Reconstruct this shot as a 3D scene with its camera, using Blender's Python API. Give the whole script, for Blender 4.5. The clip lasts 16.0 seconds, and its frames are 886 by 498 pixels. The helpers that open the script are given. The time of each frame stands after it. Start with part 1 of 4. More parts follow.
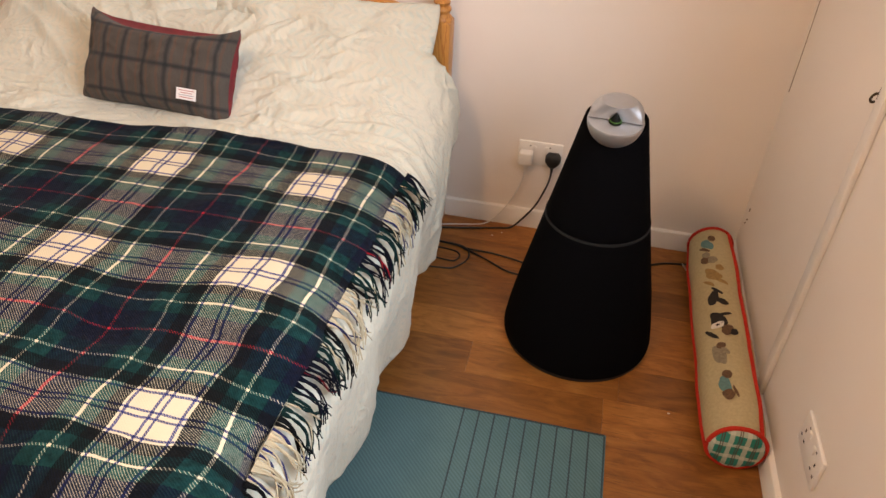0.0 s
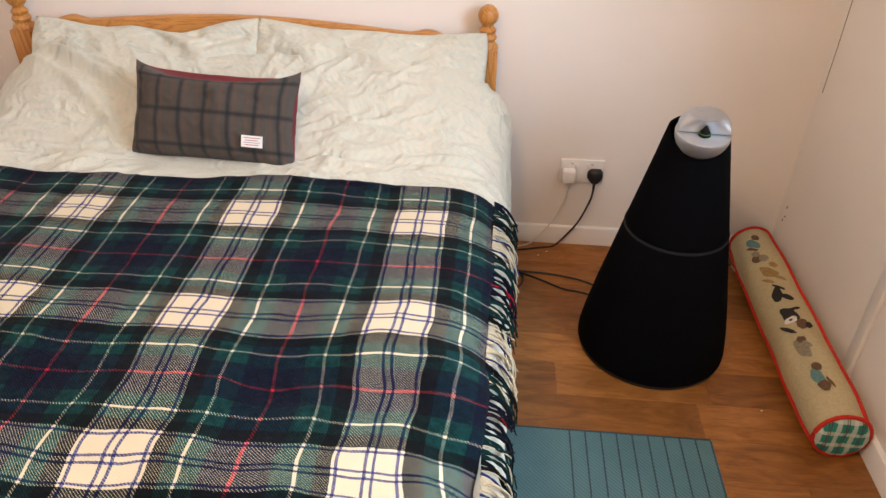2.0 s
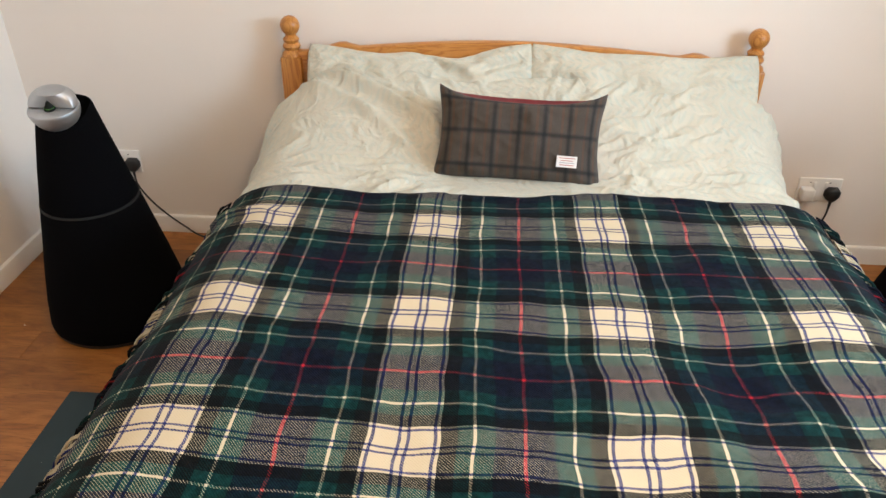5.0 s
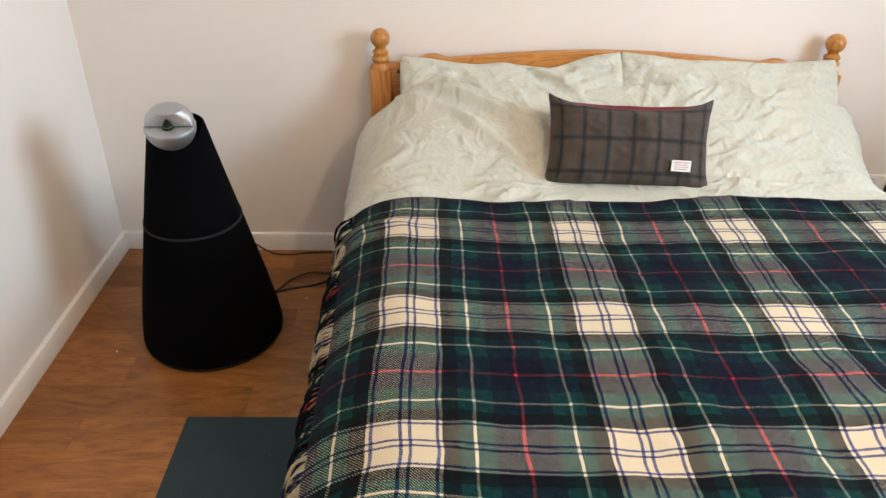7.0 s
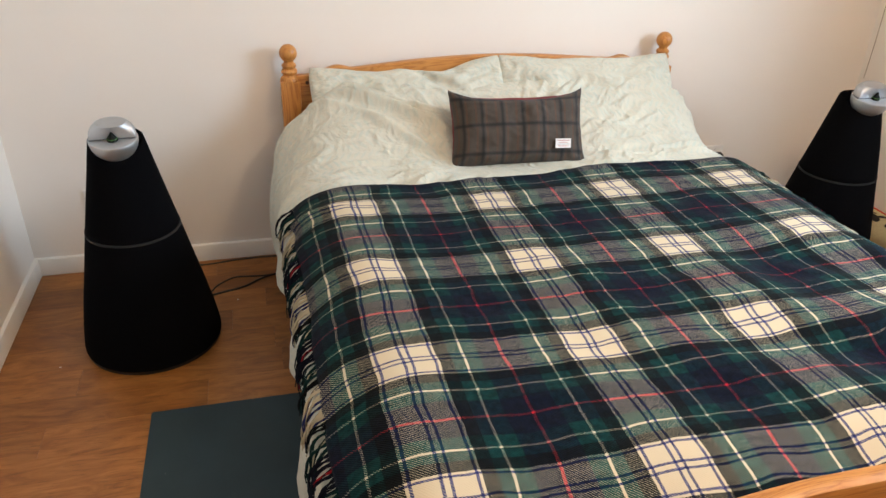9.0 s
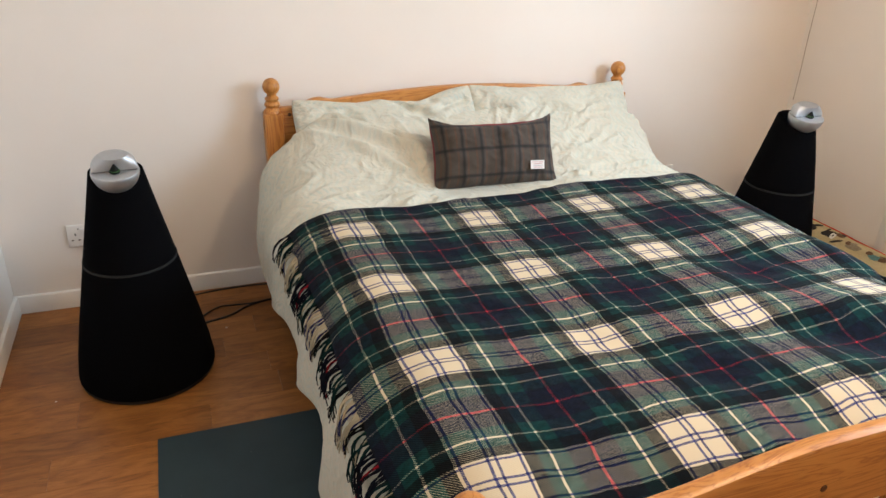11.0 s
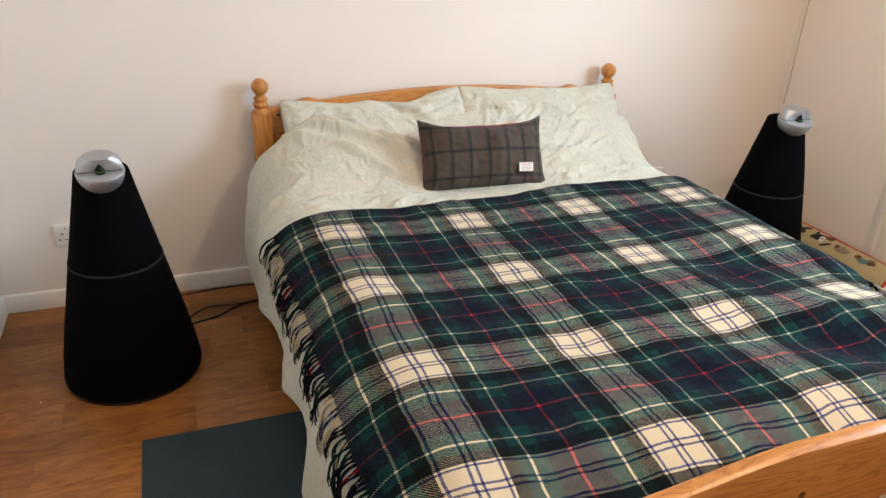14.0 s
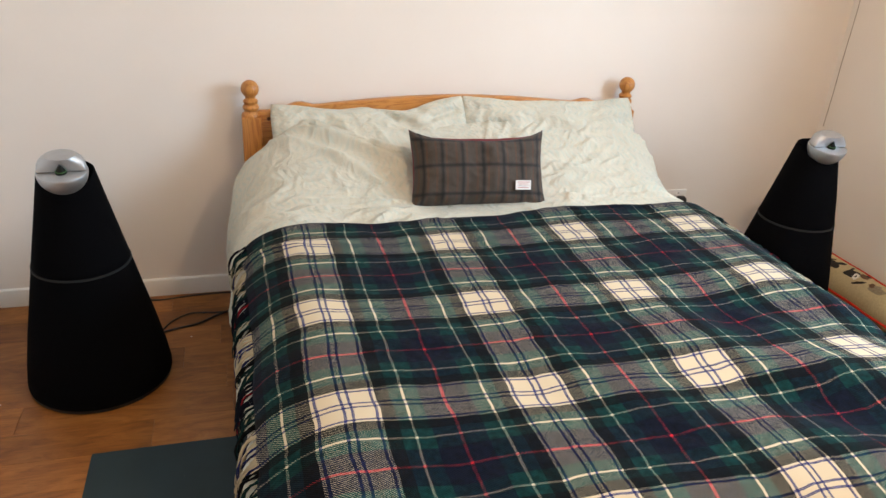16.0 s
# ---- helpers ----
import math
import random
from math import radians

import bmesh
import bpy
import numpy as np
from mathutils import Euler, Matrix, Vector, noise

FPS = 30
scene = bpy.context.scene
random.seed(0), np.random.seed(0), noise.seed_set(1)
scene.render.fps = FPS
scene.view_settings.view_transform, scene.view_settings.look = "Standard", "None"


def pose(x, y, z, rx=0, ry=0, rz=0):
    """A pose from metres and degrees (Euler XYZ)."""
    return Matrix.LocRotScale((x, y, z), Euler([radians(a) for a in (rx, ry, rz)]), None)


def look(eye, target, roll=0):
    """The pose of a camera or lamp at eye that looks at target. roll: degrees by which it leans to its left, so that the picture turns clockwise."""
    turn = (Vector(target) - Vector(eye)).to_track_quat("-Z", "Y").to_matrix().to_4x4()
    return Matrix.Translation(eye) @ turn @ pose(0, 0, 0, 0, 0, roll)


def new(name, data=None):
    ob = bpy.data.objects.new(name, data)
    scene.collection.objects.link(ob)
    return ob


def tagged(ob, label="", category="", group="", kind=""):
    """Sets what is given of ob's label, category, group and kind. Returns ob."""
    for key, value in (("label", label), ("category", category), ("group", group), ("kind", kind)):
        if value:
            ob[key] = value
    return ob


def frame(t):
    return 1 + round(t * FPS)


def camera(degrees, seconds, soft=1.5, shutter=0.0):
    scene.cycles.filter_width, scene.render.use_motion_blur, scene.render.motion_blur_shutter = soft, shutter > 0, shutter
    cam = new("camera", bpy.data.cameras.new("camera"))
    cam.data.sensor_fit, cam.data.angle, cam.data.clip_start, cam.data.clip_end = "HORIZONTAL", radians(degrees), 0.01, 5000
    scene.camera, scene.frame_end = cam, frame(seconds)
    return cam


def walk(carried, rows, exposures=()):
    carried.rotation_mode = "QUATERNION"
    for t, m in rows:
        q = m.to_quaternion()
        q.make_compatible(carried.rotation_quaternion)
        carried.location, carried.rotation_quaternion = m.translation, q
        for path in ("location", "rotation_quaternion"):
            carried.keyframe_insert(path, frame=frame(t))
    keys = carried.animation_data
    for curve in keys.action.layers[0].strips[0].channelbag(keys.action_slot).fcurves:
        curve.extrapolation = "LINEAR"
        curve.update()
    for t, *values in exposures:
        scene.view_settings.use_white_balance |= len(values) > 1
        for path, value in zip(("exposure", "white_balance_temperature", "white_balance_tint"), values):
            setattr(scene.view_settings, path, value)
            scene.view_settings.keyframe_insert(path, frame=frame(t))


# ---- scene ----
cam = camera(62.5, 16.0)
PATH = [
    (0, (1.183, -2.192, 1.467), (0.88, -0.608, 0.285), 2.9),
    (0.5, (1.082, -2.167, 1.469), (0.762, -0.568, 0.312), 1.9),
    (1, (1.011, -2.173, 1.474), (0.709, -0.57, 0.316), 2.1),
    (1.5, (0.919, -2.195, 1.475), (0.694, -0.576, 0.323), 1.5),
    (2, (0.768, -2.24, 1.469), (0.652, -0.593, 0.34), 1.2),
    (2.5, (0.639, -2.284, 1.462), (0.541, -0.623, 0.352), 2.0),
    (3, (0.516, -2.275, 1.458), (0.41, -0.608, 0.358), 2.5),
    (3.5, (0.364, -2.281, 1.466), (0.255, -0.606, 0.378), 2.8),
    (4, (0.237, -2.294, 1.471), (0.125, -0.615, 0.39), 2.4),
    (4.5, (0.053, -2.328, 1.461), (-0.055, -0.641, 0.391), 0.8),
    (5, (-0.081, -2.357, 1.459), (-0.188, -0.668, 0.392), 0.8),
    (5.2, (-0.112, -2.359, 1.456), (-0.222, -0.67, 0.39), 1.0),
    (7.3, (-0.626, -2.396, 1.459), (-0.517, -0.687, 0.427), 0.7),
    (7.5, (-0.656, -2.431, 1.461), (-0.493, -0.72, 0.438), 0.3),
    (8, (-0.71, -2.507, 1.461), (-0.421, -0.797, 0.465), 0.7),
    (8.5, (-0.781, -2.606, 1.451), (-0.385, -0.904, 0.479), 1.4),
    (9, (-0.838, -2.674, 1.463), (-0.387, -0.981, 0.499), 1.8),
    (11.3, (-1.063, -2.758, 1.469), (-0.418, -1.077, 0.598), 1.9),
    (11.5, (-1.067, -2.765, 1.477), (-0.42, -1.086, 0.605), 1.8),
    (12, (-1.073, -2.773, 1.475), (-0.411, -1.093, 0.613), 1.8),
    (12.5, (-1.065, -2.774, 1.474), (-0.391, -1.098, 0.614), 2.0),
    (13, (-1.061, -2.768, 1.475), (-0.379, -1.098, 0.611), 2.4),
    (13.5, (-1.048, -2.759, 1.475), (-0.377, -1.088, 0.606), 2.7),
    (14, (-1.021, -2.752, 1.476), (-0.376, -1.074, 0.599), 2.5),
    (14.5, (-0.973, -2.735, 1.476), (-0.364, -1.046, 0.596), 2.4),
    (15, (-0.904, -2.706, 1.477), (-0.339, -0.999, 0.601), 3.0),
    (15.5, (-0.819, -2.689, 1.467), (-0.286, -0.971, 0.593), 3.5),
    (16, (-0.763, -2.664, 1.47), (-0.25, -0.941, 0.593), 3.6),
]
EXPOSURES = [(0, -0.37, 7950, 25), (0.5, -0.32, 7150, 21), (1, -0.30, 7050, 20), (2, -0.27, 7000, 20), (3, -0.26, 7050, 17), (4, -0.25, 6900, 15), (5, -0.22, 6800, 12), (7.5, -0.20, 6600, 11), (16, -0.23, 6600, 12)]
walk(cam, [(t, look(eye, target, roll)) for t, eye, target, roll in PATH], EXPOSURES)

# ---- room sizes, in metres: the head wall is y = 0, the bed's middle x = 0
XL, XR, YB, ZC = -1.71, 1.77, -3.7, 2.4
WIN_Y0, WIN_Y1, WIN_Z0, WIN_Z1 = -2.2, -1.12, 1.05, 2.12

# ---- world and lights
world = bpy.data.worlds.new("world")
scene.world = world
world.use_nodes = True
wn = world.node_tree
sky = wn.nodes.new("ShaderNodeTexSky")
sky.sky_type, sky.sun_disc = "NISHITA", False
sky.sun_elevation, sky.sun_rotation = radians(40), radians(200)
wn.links.new(sky.outputs[0], wn.nodes["Background"].inputs[0])
wn.nodes["Background"].inputs[1].default_value = 0.1


def area_lamp(name, m, sx, sy, watts, colour, spread):
    data = bpy.data.lights.new(name, "AREA")
    data.spread = spread
    data.shape, data.size, data.size_y, data.energy, data.color = "RECTANGLE", sx, sy, watts, colour
    ob = new(name, data)
    ob.matrix_world = m
    return ob


REVEAL = 0.24
DAY = area_lamp("window_daylight", look((XR + REVEAL - 0.06, (WIN_Y0 + WIN_Y1) / 2, (WIN_Z0 + WIN_Z1) / 2), (XL, (WIN_Y0 + WIN_Y1) / 2 + 0.75, 0.75)), WIN_Y1 - WIN_Y0 - 0.06, WIN_Z1 - WIN_Z0 - 0.06, 58, (0.58, 0.80, 1.0), radians(140))
LAMP_X, LAMP_Y, LAMP_Z = 0.38, -2.0, 2.22
bulb = bpy.data.lights.new("pendant_bulb", "POINT")
bulb.energy, bulb.color, bulb.shadow_soft_size = 47, (1.0, 0.69, 0.41), 0.06
BULB = new("pendant_bulb", bulb)
BULB.location = (LAMP_X, LAMP_Y, LAMP_Z)


# ---- node helpers
class Mat:
    """A node material, with short calls for its nodes."""

    def __init__(self, name, rough=0.6, metal=0.0, spec=0.5):
        self.m = bpy.data.materials.new(name)
        self.m.use_nodes = True
        self.t = self.m.node_tree
        self.b = self.t.nodes["Principled BSDF"]
        self.b.inputs["Roughness"].default_value = rough
        self.b.inputs["Metallic"].default_value = metal
        self.b.inputs["Specular IOR Level"].default_value = spec

    def node(self, kind, **values):
        n = self.t.nodes.new("ShaderNode" + kind)
        for k, v in values.items():
            setattr(n, k, v)
        return n

    def put(self, socket, value):
        if isinstance(value, bpy.types.NodeSocket):
            self.t.links.new(value, socket)
        else:
            socket.default_value = value

    def math(self, op, a, b=0.0, c=0.0):
        n = self.node("Math", operation=op)
        for s, v in zip(n.inputs, (a, b, c)):
            self.put(s, v)
        return n.outputs[0]

    def coords(self, which="Object", scale=(1, 1, 1), turn=(0, 0, 0)):
        c = self.node("TexCoord").outputs[which]
        m = self.node("Mapping")
        m.inputs["Scale"].default_value = scale
        m.inputs["Rotation"].default_value = turn
        self.put(m.inputs["Vector"], c)
        return m.outputs[0]

    def noise(self, vec, scale, detail=4.0, rough=0.55, dist=0.0):
        n = self.node("TexNoise")
        self.put(n.inputs["Vector"], vec)
        for k, v in (("Scale", scale), ("Detail", detail), ("Roughness", rough), ("Distortion", dist)):
            n.inputs[k].default_value = v
        return n.outputs["Fac"]

    def ramp(self, fac, stops, kind="LINEAR"):
        n = self.node("ValToRGB")
        n.color_ramp.interpolation = kind
        e = n.color_ramp.elements
        while len(e) < len(stops):
            e.new(0.5)
        for q, (p, c) in zip(e, stops):
            q.position = p
            q.color = (*c, 1) if len(c) == 3 else c
        self.put(n.inputs[0], fac)
        return n.outputs[0]

    def mix(self, fac, a, b, kind="MIX"):
        n = self.node("MixRGB", blend_type=kind)
        for s, v in zip(n.inputs, (fac, a, b)):
            if isinstance(v, tuple) and len(v) == 3:
                v = (*v, 1)
            self.put(s, v)
        return n.outputs[0]

    def colour(self, v):
        self.put(self.b.inputs["Base Color"], (*v, 1) if isinstance(v, tuple) else v)
        return self

    def bump(self, height, strength=0.3, distance=0.002, after=None):
        n = self.node("Bump")
        n.inputs["Strength"].default_value, n.inputs["Distance"].default_value = strength, distance
        self.put(n.inputs["Height"], height)
        if after is not None:
            self.put(n.inputs["Normal"], after)
        self.put(self.b.inputs["Normal"], n.outputs[0])
        return n.outputs[0]


def sheen(m, amount, rough=0.5):
    m.b.inputs["Sheen Weight"].default_value = amount
    m.b.inputs["Sheen Roughness"].default_value = rough


# ---- materials
def make_wall():
    m = Mat("wall_paint", 0.7, spec=0.3)
    c = m.coords()
    big = m.noise(c, 1.3, 3)
    m.colour(m.ramp(big, [(0.3, (0.83, 0.772, 0.708)), (0.7, (0.87, 0.820, 0.764))]))
    first = m.bump(m.noise(c, 9, 2), 0.05, 0.004)
    m.bump(m.noise(c, 260, 3), 0.10, 0.001, first)
    return m.m


def make_plain(name, colour, rough=0.5, spread=0.06, scale=30.0, metal=0.0, bump=0.1, spec=0.5):
    m = Mat(name, rough, metal, spec)
    c = m.coords()
    lo, hi = tuple(v * (1 - spread) for v in colour), tuple(min(1, v * (1 + spread)) for v in colour)
    m.colour(m.ramp(m.noise(c, scale), [(0.3, lo), (0.7, hi)]))
    m.put(m.b.inputs["Roughness"], m.math("ADD", m.math("MULTIPLY", m.noise(c, scale * 0.4), 0.16), rough - 0.08))
    if bump:
        m.bump(m.noise(c, scale * 9, 2), bump, 0.0006)
    return m.m


def make_oak():
    m = Mat("oak_floor", 0.42, spec=0.45)
    info = m.node("ObjectInfo").outputs["Random"]
    off = m.node("CombineXYZ")
    m.put(off.inputs[0], m.math("MULTIPLY", info, 37.0))
    m.put(off.inputs[1], m.math("MULTIPLY", info, 11.0))
    add = m.node("VectorMath", operation="ADD")
    m.put(add.inputs[0], m.coords())
    m.put(add.inputs[1], off.outputs[0])
    st = m.node("Mapping")
    st.inputs["Scale"].default_value = (2.4, 9, 9)
    m.put(st.inputs["Vector"], add.outputs[0])
    grain = m.noise(st.outputs[0], 2.4, 6, 0.62, 1.4)
    st2 = m.node("Mapping")
    st2.inputs["Scale"].default_value = (14, 230, 230)
    m.put(st2.inputs["Vector"], add.outputs[0])
    pores = m.noise(st2.outputs[0], 1.0, 3, 0.6)
    base = m.ramp(grain, [(0.22, (0.150, 0.053, 0.012)), (0.48, (0.290, 0.113, 0.026)), (0.72, (0.41, 0.175, 0.048))])
    tone = m.ramp(info, [(0.0, (0.74, 0.69, 0.64)), (0.5, (0.98, 0.95, 0.90)), (1.0, (1.20, 1.17, 1.12))])
    col = m.mix(1.0, base, tone, "MULTIPLY")
    col = m.mix(m.ramp(pores, [(0.56, (0, 0, 0)), (0.72, (0.6, 0.6, 0.6))]), col, (0.06, 0.022, 0.008))
    m.colour(col)
    m.put(m.b.inputs["Roughness"], m.math("ADD", m.math("MULTIPLY", grain, 0.22), 0.30))
    m.bump(pores, 0.12, 0.0006)
    return m.m


def make_pine(name, axis):
    m = Mat(name, 0.33, spec=0.5)
    sc = [9.0, 9.0, 9.0]
    sc[axis] = 0.9
    c = m.coords("Object", tuple(sc))
    n = m.noise(c, 2.2, 4, 0.55, 1.1)
    rings = m.math("PINGPONG", m.math("MULTIPLY", n, 9.0), 0.5)
    col = m.ramp(rings, [(0.0, (0.57, 0.26, 0.068)), (0.3, (0.51, 0.215, 0.050)), (0.5, (0.35, 0.125, 0.026))])
    col = m.mix(m.math("MULTIPLY", m.noise(m.coords(), 4, 2), 0.35), col, (0.50, 0.20, 0.045))
    m.colour(col)
    m.bump(rings, 0.05, 0.001)
    return m.m


def make_speaker_cloth():
    m = Mat("black_speaker_cloth", 1.0, spec=0.05)
    c = m.coords()
    m.colour(m.ramp(m.noise(c, 420, 2), [(0.35, (0.0014, 0.0014, 0.0018)), (0.7, (0.0036, 0.0036, 0.0046))]))
    m.bump(m.noise(c, 900, 1), 0.3, 0.0006)
    return m.m


def make_duvet():
    m = Mat("duvet_cotton", 0.85, spec=0.2)
    uv = m.coords("UV")
    # printed rows of small pale leaves, leaning one way and the other
    sep = m.node("SeparateXYZ")
    m.put(sep.inputs[0], uv)
    row = m.math("FLOOR", m.math("DIVIDE", sep.outputs[1], 0.030))
    lean = m.math("SUBTRACT", m.math("MULTIPLY", m.math("PINGPONG", row, 1.0), 2.0), 1.0)
    fv = m.math("SUBTRACT", m.math("FRACT", m.math("DIVIDE", sep.outputs[1], 0.030)), 0.5)
    slant = m.math("ADD", m.math("DIVIDE", sep.outputs[0], 0.024), m.math("MULTIPLY", fv, lean))
    slant = m.math("ADD", slant, m.math("MULTIPLY", m.math("SUBTRACT", m.noise(uv, 35, 2), 0.5), 0.7))
    fu = m.math("ABSOLUTE", m.math("SUBTRACT", m.math("FRACT", slant), 0.5))
    leaf = m.math("ADD", m.math("MULTIPLY", fu, 1.3), m.math("MULTIPLY", m.math("MULTIPLY", fv, fv), 1.6))
    mask = m.ramp(leaf, [(0.22, (1, 1, 1)), (0.42, (0, 0, 0))])
    patch = m.ramp(m.noise(uv, 4.0, 3), [(0.35, (0.25, 0.25, 0.25)), (0.7, (0.95, 0.95, 0.95))])
    base = m.ramp(m.noise(uv, 5, 3), [(0.3, (0.57, 0.555, 0.46)), (0.7, (0.63, 0.615, 0.52))])
    leafc = m.mix(m.noise(uv, 1.7, 2), (0.47, 0.55, 0.515), (0.55, 0.575, 0.485))
    m.colour(m.mix(m.mix(1.0, mask, patch, "MULTIPLY"), base, leafc))
    soft = m.noise(m.coords("UV", (1.0, 1.8, 1)), 16, 4, 0.6, 0.8)
    ridged = m.math("ABSOLUTE", m.math("SUBTRACT", m.noise(m.coords("UV", (1.0, 1.5, 1), (0, 0, 0.5)), 7.5, 3, 0.5, 0.9), 0.5))
    zero = m.bump(m.ramp(ridged, [(0.0, (1, 1, 1)), (0.12, (0, 0, 0))]), 0.36, 0.012)
    first = m.bump(soft, 0.45, 0.014, zero)
    second = m.bump(m.noise(m.coords("UV", (1.5, 1.0, 1)), 40, 3, 0.5, 0.4), 0.35, 0.005, first)
    m.bump(m.noise(uv, 900, 1), 0.1, 0.0005, second)
    sheen(m, 0.15)
    return m.m


CREAM, BLACK, GREEN, NAVY, RED, BLUE = (0.61, 0.53, 0.38), (0.002, 0.003, 0.004), (0.001, 0.027, 0.027), (0.002, 0.004, 0.013), (0.40, 0.014, 0.025), (0.022, 0.030, 0.14)
PU, PV = 0.404, 0.362
SETT = [(0.0, CREAM), (0.021, BLUE), (0.047, CREAM), (0.244, BLUE), (0.273, CREAM), (0.30, BLACK), (0.43, GREEN), (0.553, CREAM), (0.581, GREEN), (0.74, NAVY), (0.982, RED)]


def make_tartan(name, fringe=False):
    m = Mat(name, 0.95, spec=0.12)
    sep = m.node("SeparateXYZ")
    m.put(sep.inputs[0], m.coords("UV"))
    u, v = sep.outputs[0], sep.outputs[1]
    vec = m.coords("UV")
    wig = m.math("MULTIPLY", m.math("SUBTRACT", m.noise(vec, 220, 1), 0.5), 0.0022)
    # the cloth lies a little askew, so its lines wander
    wu = m.math("ADD", wig, m.math("MULTIPLY", m.math("SUBTRACT", m.noise(m.coords("UV", (0.8, 1.4, 1)), 7, 2), 0.5), 0.011))
    wv = m.math("ADD", wig, m.math("MULTIPLY", m.math("SUBTRACT", m.noise(m.coords("UV", (1.4, 0.8, 1), (0, 0, 0.5)), 7, 2), 0.5), 0.014))
    du = m.math("DIVIDE", m.math("PINGPONG", m.math("ADD", m.math("ADD", u, 10 * PU - 0.207), wu), PU / 2), PU / 2)
    dv = m.math("DIVIDE", m.math("PINGPONG", m.math("ADD", m.math("ADD", v, 10 * PV + 0.806), wv), PV / 2), PV / 2)
    warp, weft = m.ramp(du, SETT, "CONSTANT"), m.ramp(dv, SETT, "CONSTANT")
    if fringe:
        # yarn colour cut below the napped cloth's, painting in the shade between dense strands
        col = m.mix(1.0, weft, (0.66, 0.66, 0.64), "MULTIPLY")
    else:
        # the lighter yarn shows as broken diagonal ribs over the darker one
        tw = m.math("FRACT", m.math("DIVIDE", m.math("ADD", u, v), 0.0055))
        ridged = m.math("ADD", m.math("MULTIPLY", m.math("SUBTRACT", m.noise(vec, 330, 3), 0.5), 1.1), m.math("MULTIPLY", m.math("PINGPONG", tw, 0.5), 2.0))
        mask = m.ramp(ridged, [(0.70, (0, 0, 0)), (0.90, (1, 1, 1))])
        dark, light = m.mix(1.0, warp, weft, "DARKEN"), m.mix(1.0, warp, weft, "LIGHTEN")
        gm = m.node("Gamma")
        m.put(gm.inputs[0], m.mix(1.0, warp, weft, "MULTIPLY"))
        gm.inputs[1].default_value = 0.5
        col = m.mix(0.42, m.mix(mask, dark, light), gm.outputs[0])
        ridge = m.math("PINGPONG", tw, 0.5)
        first = m.bump(ridge, 0.45, 0.0014)
        m.bump(m.noise(vec, 500, 3), 0.35, 0.0012, first)
    mottle = m.ramp(m.noise(vec, 70, 3), [(0.3, (0.45, 0.45, 0.45)), (0.7, (1.30, 1.30, 1.30))])
    pale = m.node("RGBToBW")
    m.put(pale.inputs[0], col)
    col = m.mix(m.ramp(pale.outputs[0], [(0.05, (1, 1, 1)), (0.30, (0, 0, 0))]), col, m.mix(1.0, col, mottle, "MULTIPLY"))
    fuzz = m.noise(vec, 160, 3)
    col = m.mix(m.ramp(fuzz, [(0.45, (0, 0, 0)), (0.8, (0.015, 0.015, 0.015))]), col, (0.08, 0.10, 0.11))
    m.colour(col)
    sheen(m, 0.02)
    return m.m


def make_tweed():
    m = Mat("tweed_check", 0.95, spec=0.1)
    sep = m.node("SeparateXYZ")
    uv = m.coords("UV")
    m.put(sep.inputs[0], uv)
    u, v = sep.outputs[0], sep.outputs[1]
    base = m.mix(m.noise(uv, 380, 2), (0.044, 0.038, 0.034), (0.106, 0.089, 0.076))
    rust = m.math("COMPARE", m.math("PINGPONG", m.math("ADD", u, 0.003), 0.0345), 0.018, 0.004)
    base = m.mix(m.math("MULTIPLY", rust, 0.20), base, (0.17, 0.055, 0.02))
    fray = m.math("MULTIPLY", m.math("SUBTRACT", m.noise(uv, 260, 2), 0.5), 0.006)
    for line, at, half in ((u, 1.38, 0.0345), (v, 1.043, 0.0475)):
        away = m.math("ADD", m.math("PINGPONG", m.math("ADD", line, at), half), fray)
        base = m.mix(m.ramp(away, [(0.002, (0.72, 0.72, 0.72)), (0.0085, (0, 0, 0))]), base, (0.013, 0.018, 0.021))
    m.colour(base)
    m.bump(m.noise(uv, 600, 2), 0.5, 0.001)
    sheen(m, 0.1)
    return m.m


def make_mat_rubber(name, lo, hi, ribs):
    m = Mat(name, 0.62, spec=0.4)
    c = m.coords()
    col = m.ramp(m.noise(c, 6, 4), [(0.3, lo), (0.7, hi)])
    specks = m.ramp(m.noise(c, 190, 1), [(0.79, (0, 0, 0)), (0.81, (0.5, 0.5, 0.5))])
    m.colour(m.mix(specks, col, (0.35, 0.38, 0.36)))
    w = m.node("TexWave", wave_type="BANDS", bands_direction="DIAGONAL")
    m.put(w.inputs["Vector"], c)
    w.inputs["Scale"].default_value, w.inputs["Distortion"].default_value = 55.0, 1.5
    if ribs:
        shade = m.ramp(w.outputs["Fac"], [(0.2, (0.84, 0.84, 0.84)), (0.8, (1.10, 1.10, 1.10))])
        m.colour(m.mix(1.0, m.mix(specks, col, (0.35, 0.38, 0.36)), shade, "MULTIPLY"))
    m.bump(w.outputs["Fac"] if ribs else m.noise(c, 300, 2), 0.5 if ribs else 0.2, 0.001)
    return m.m


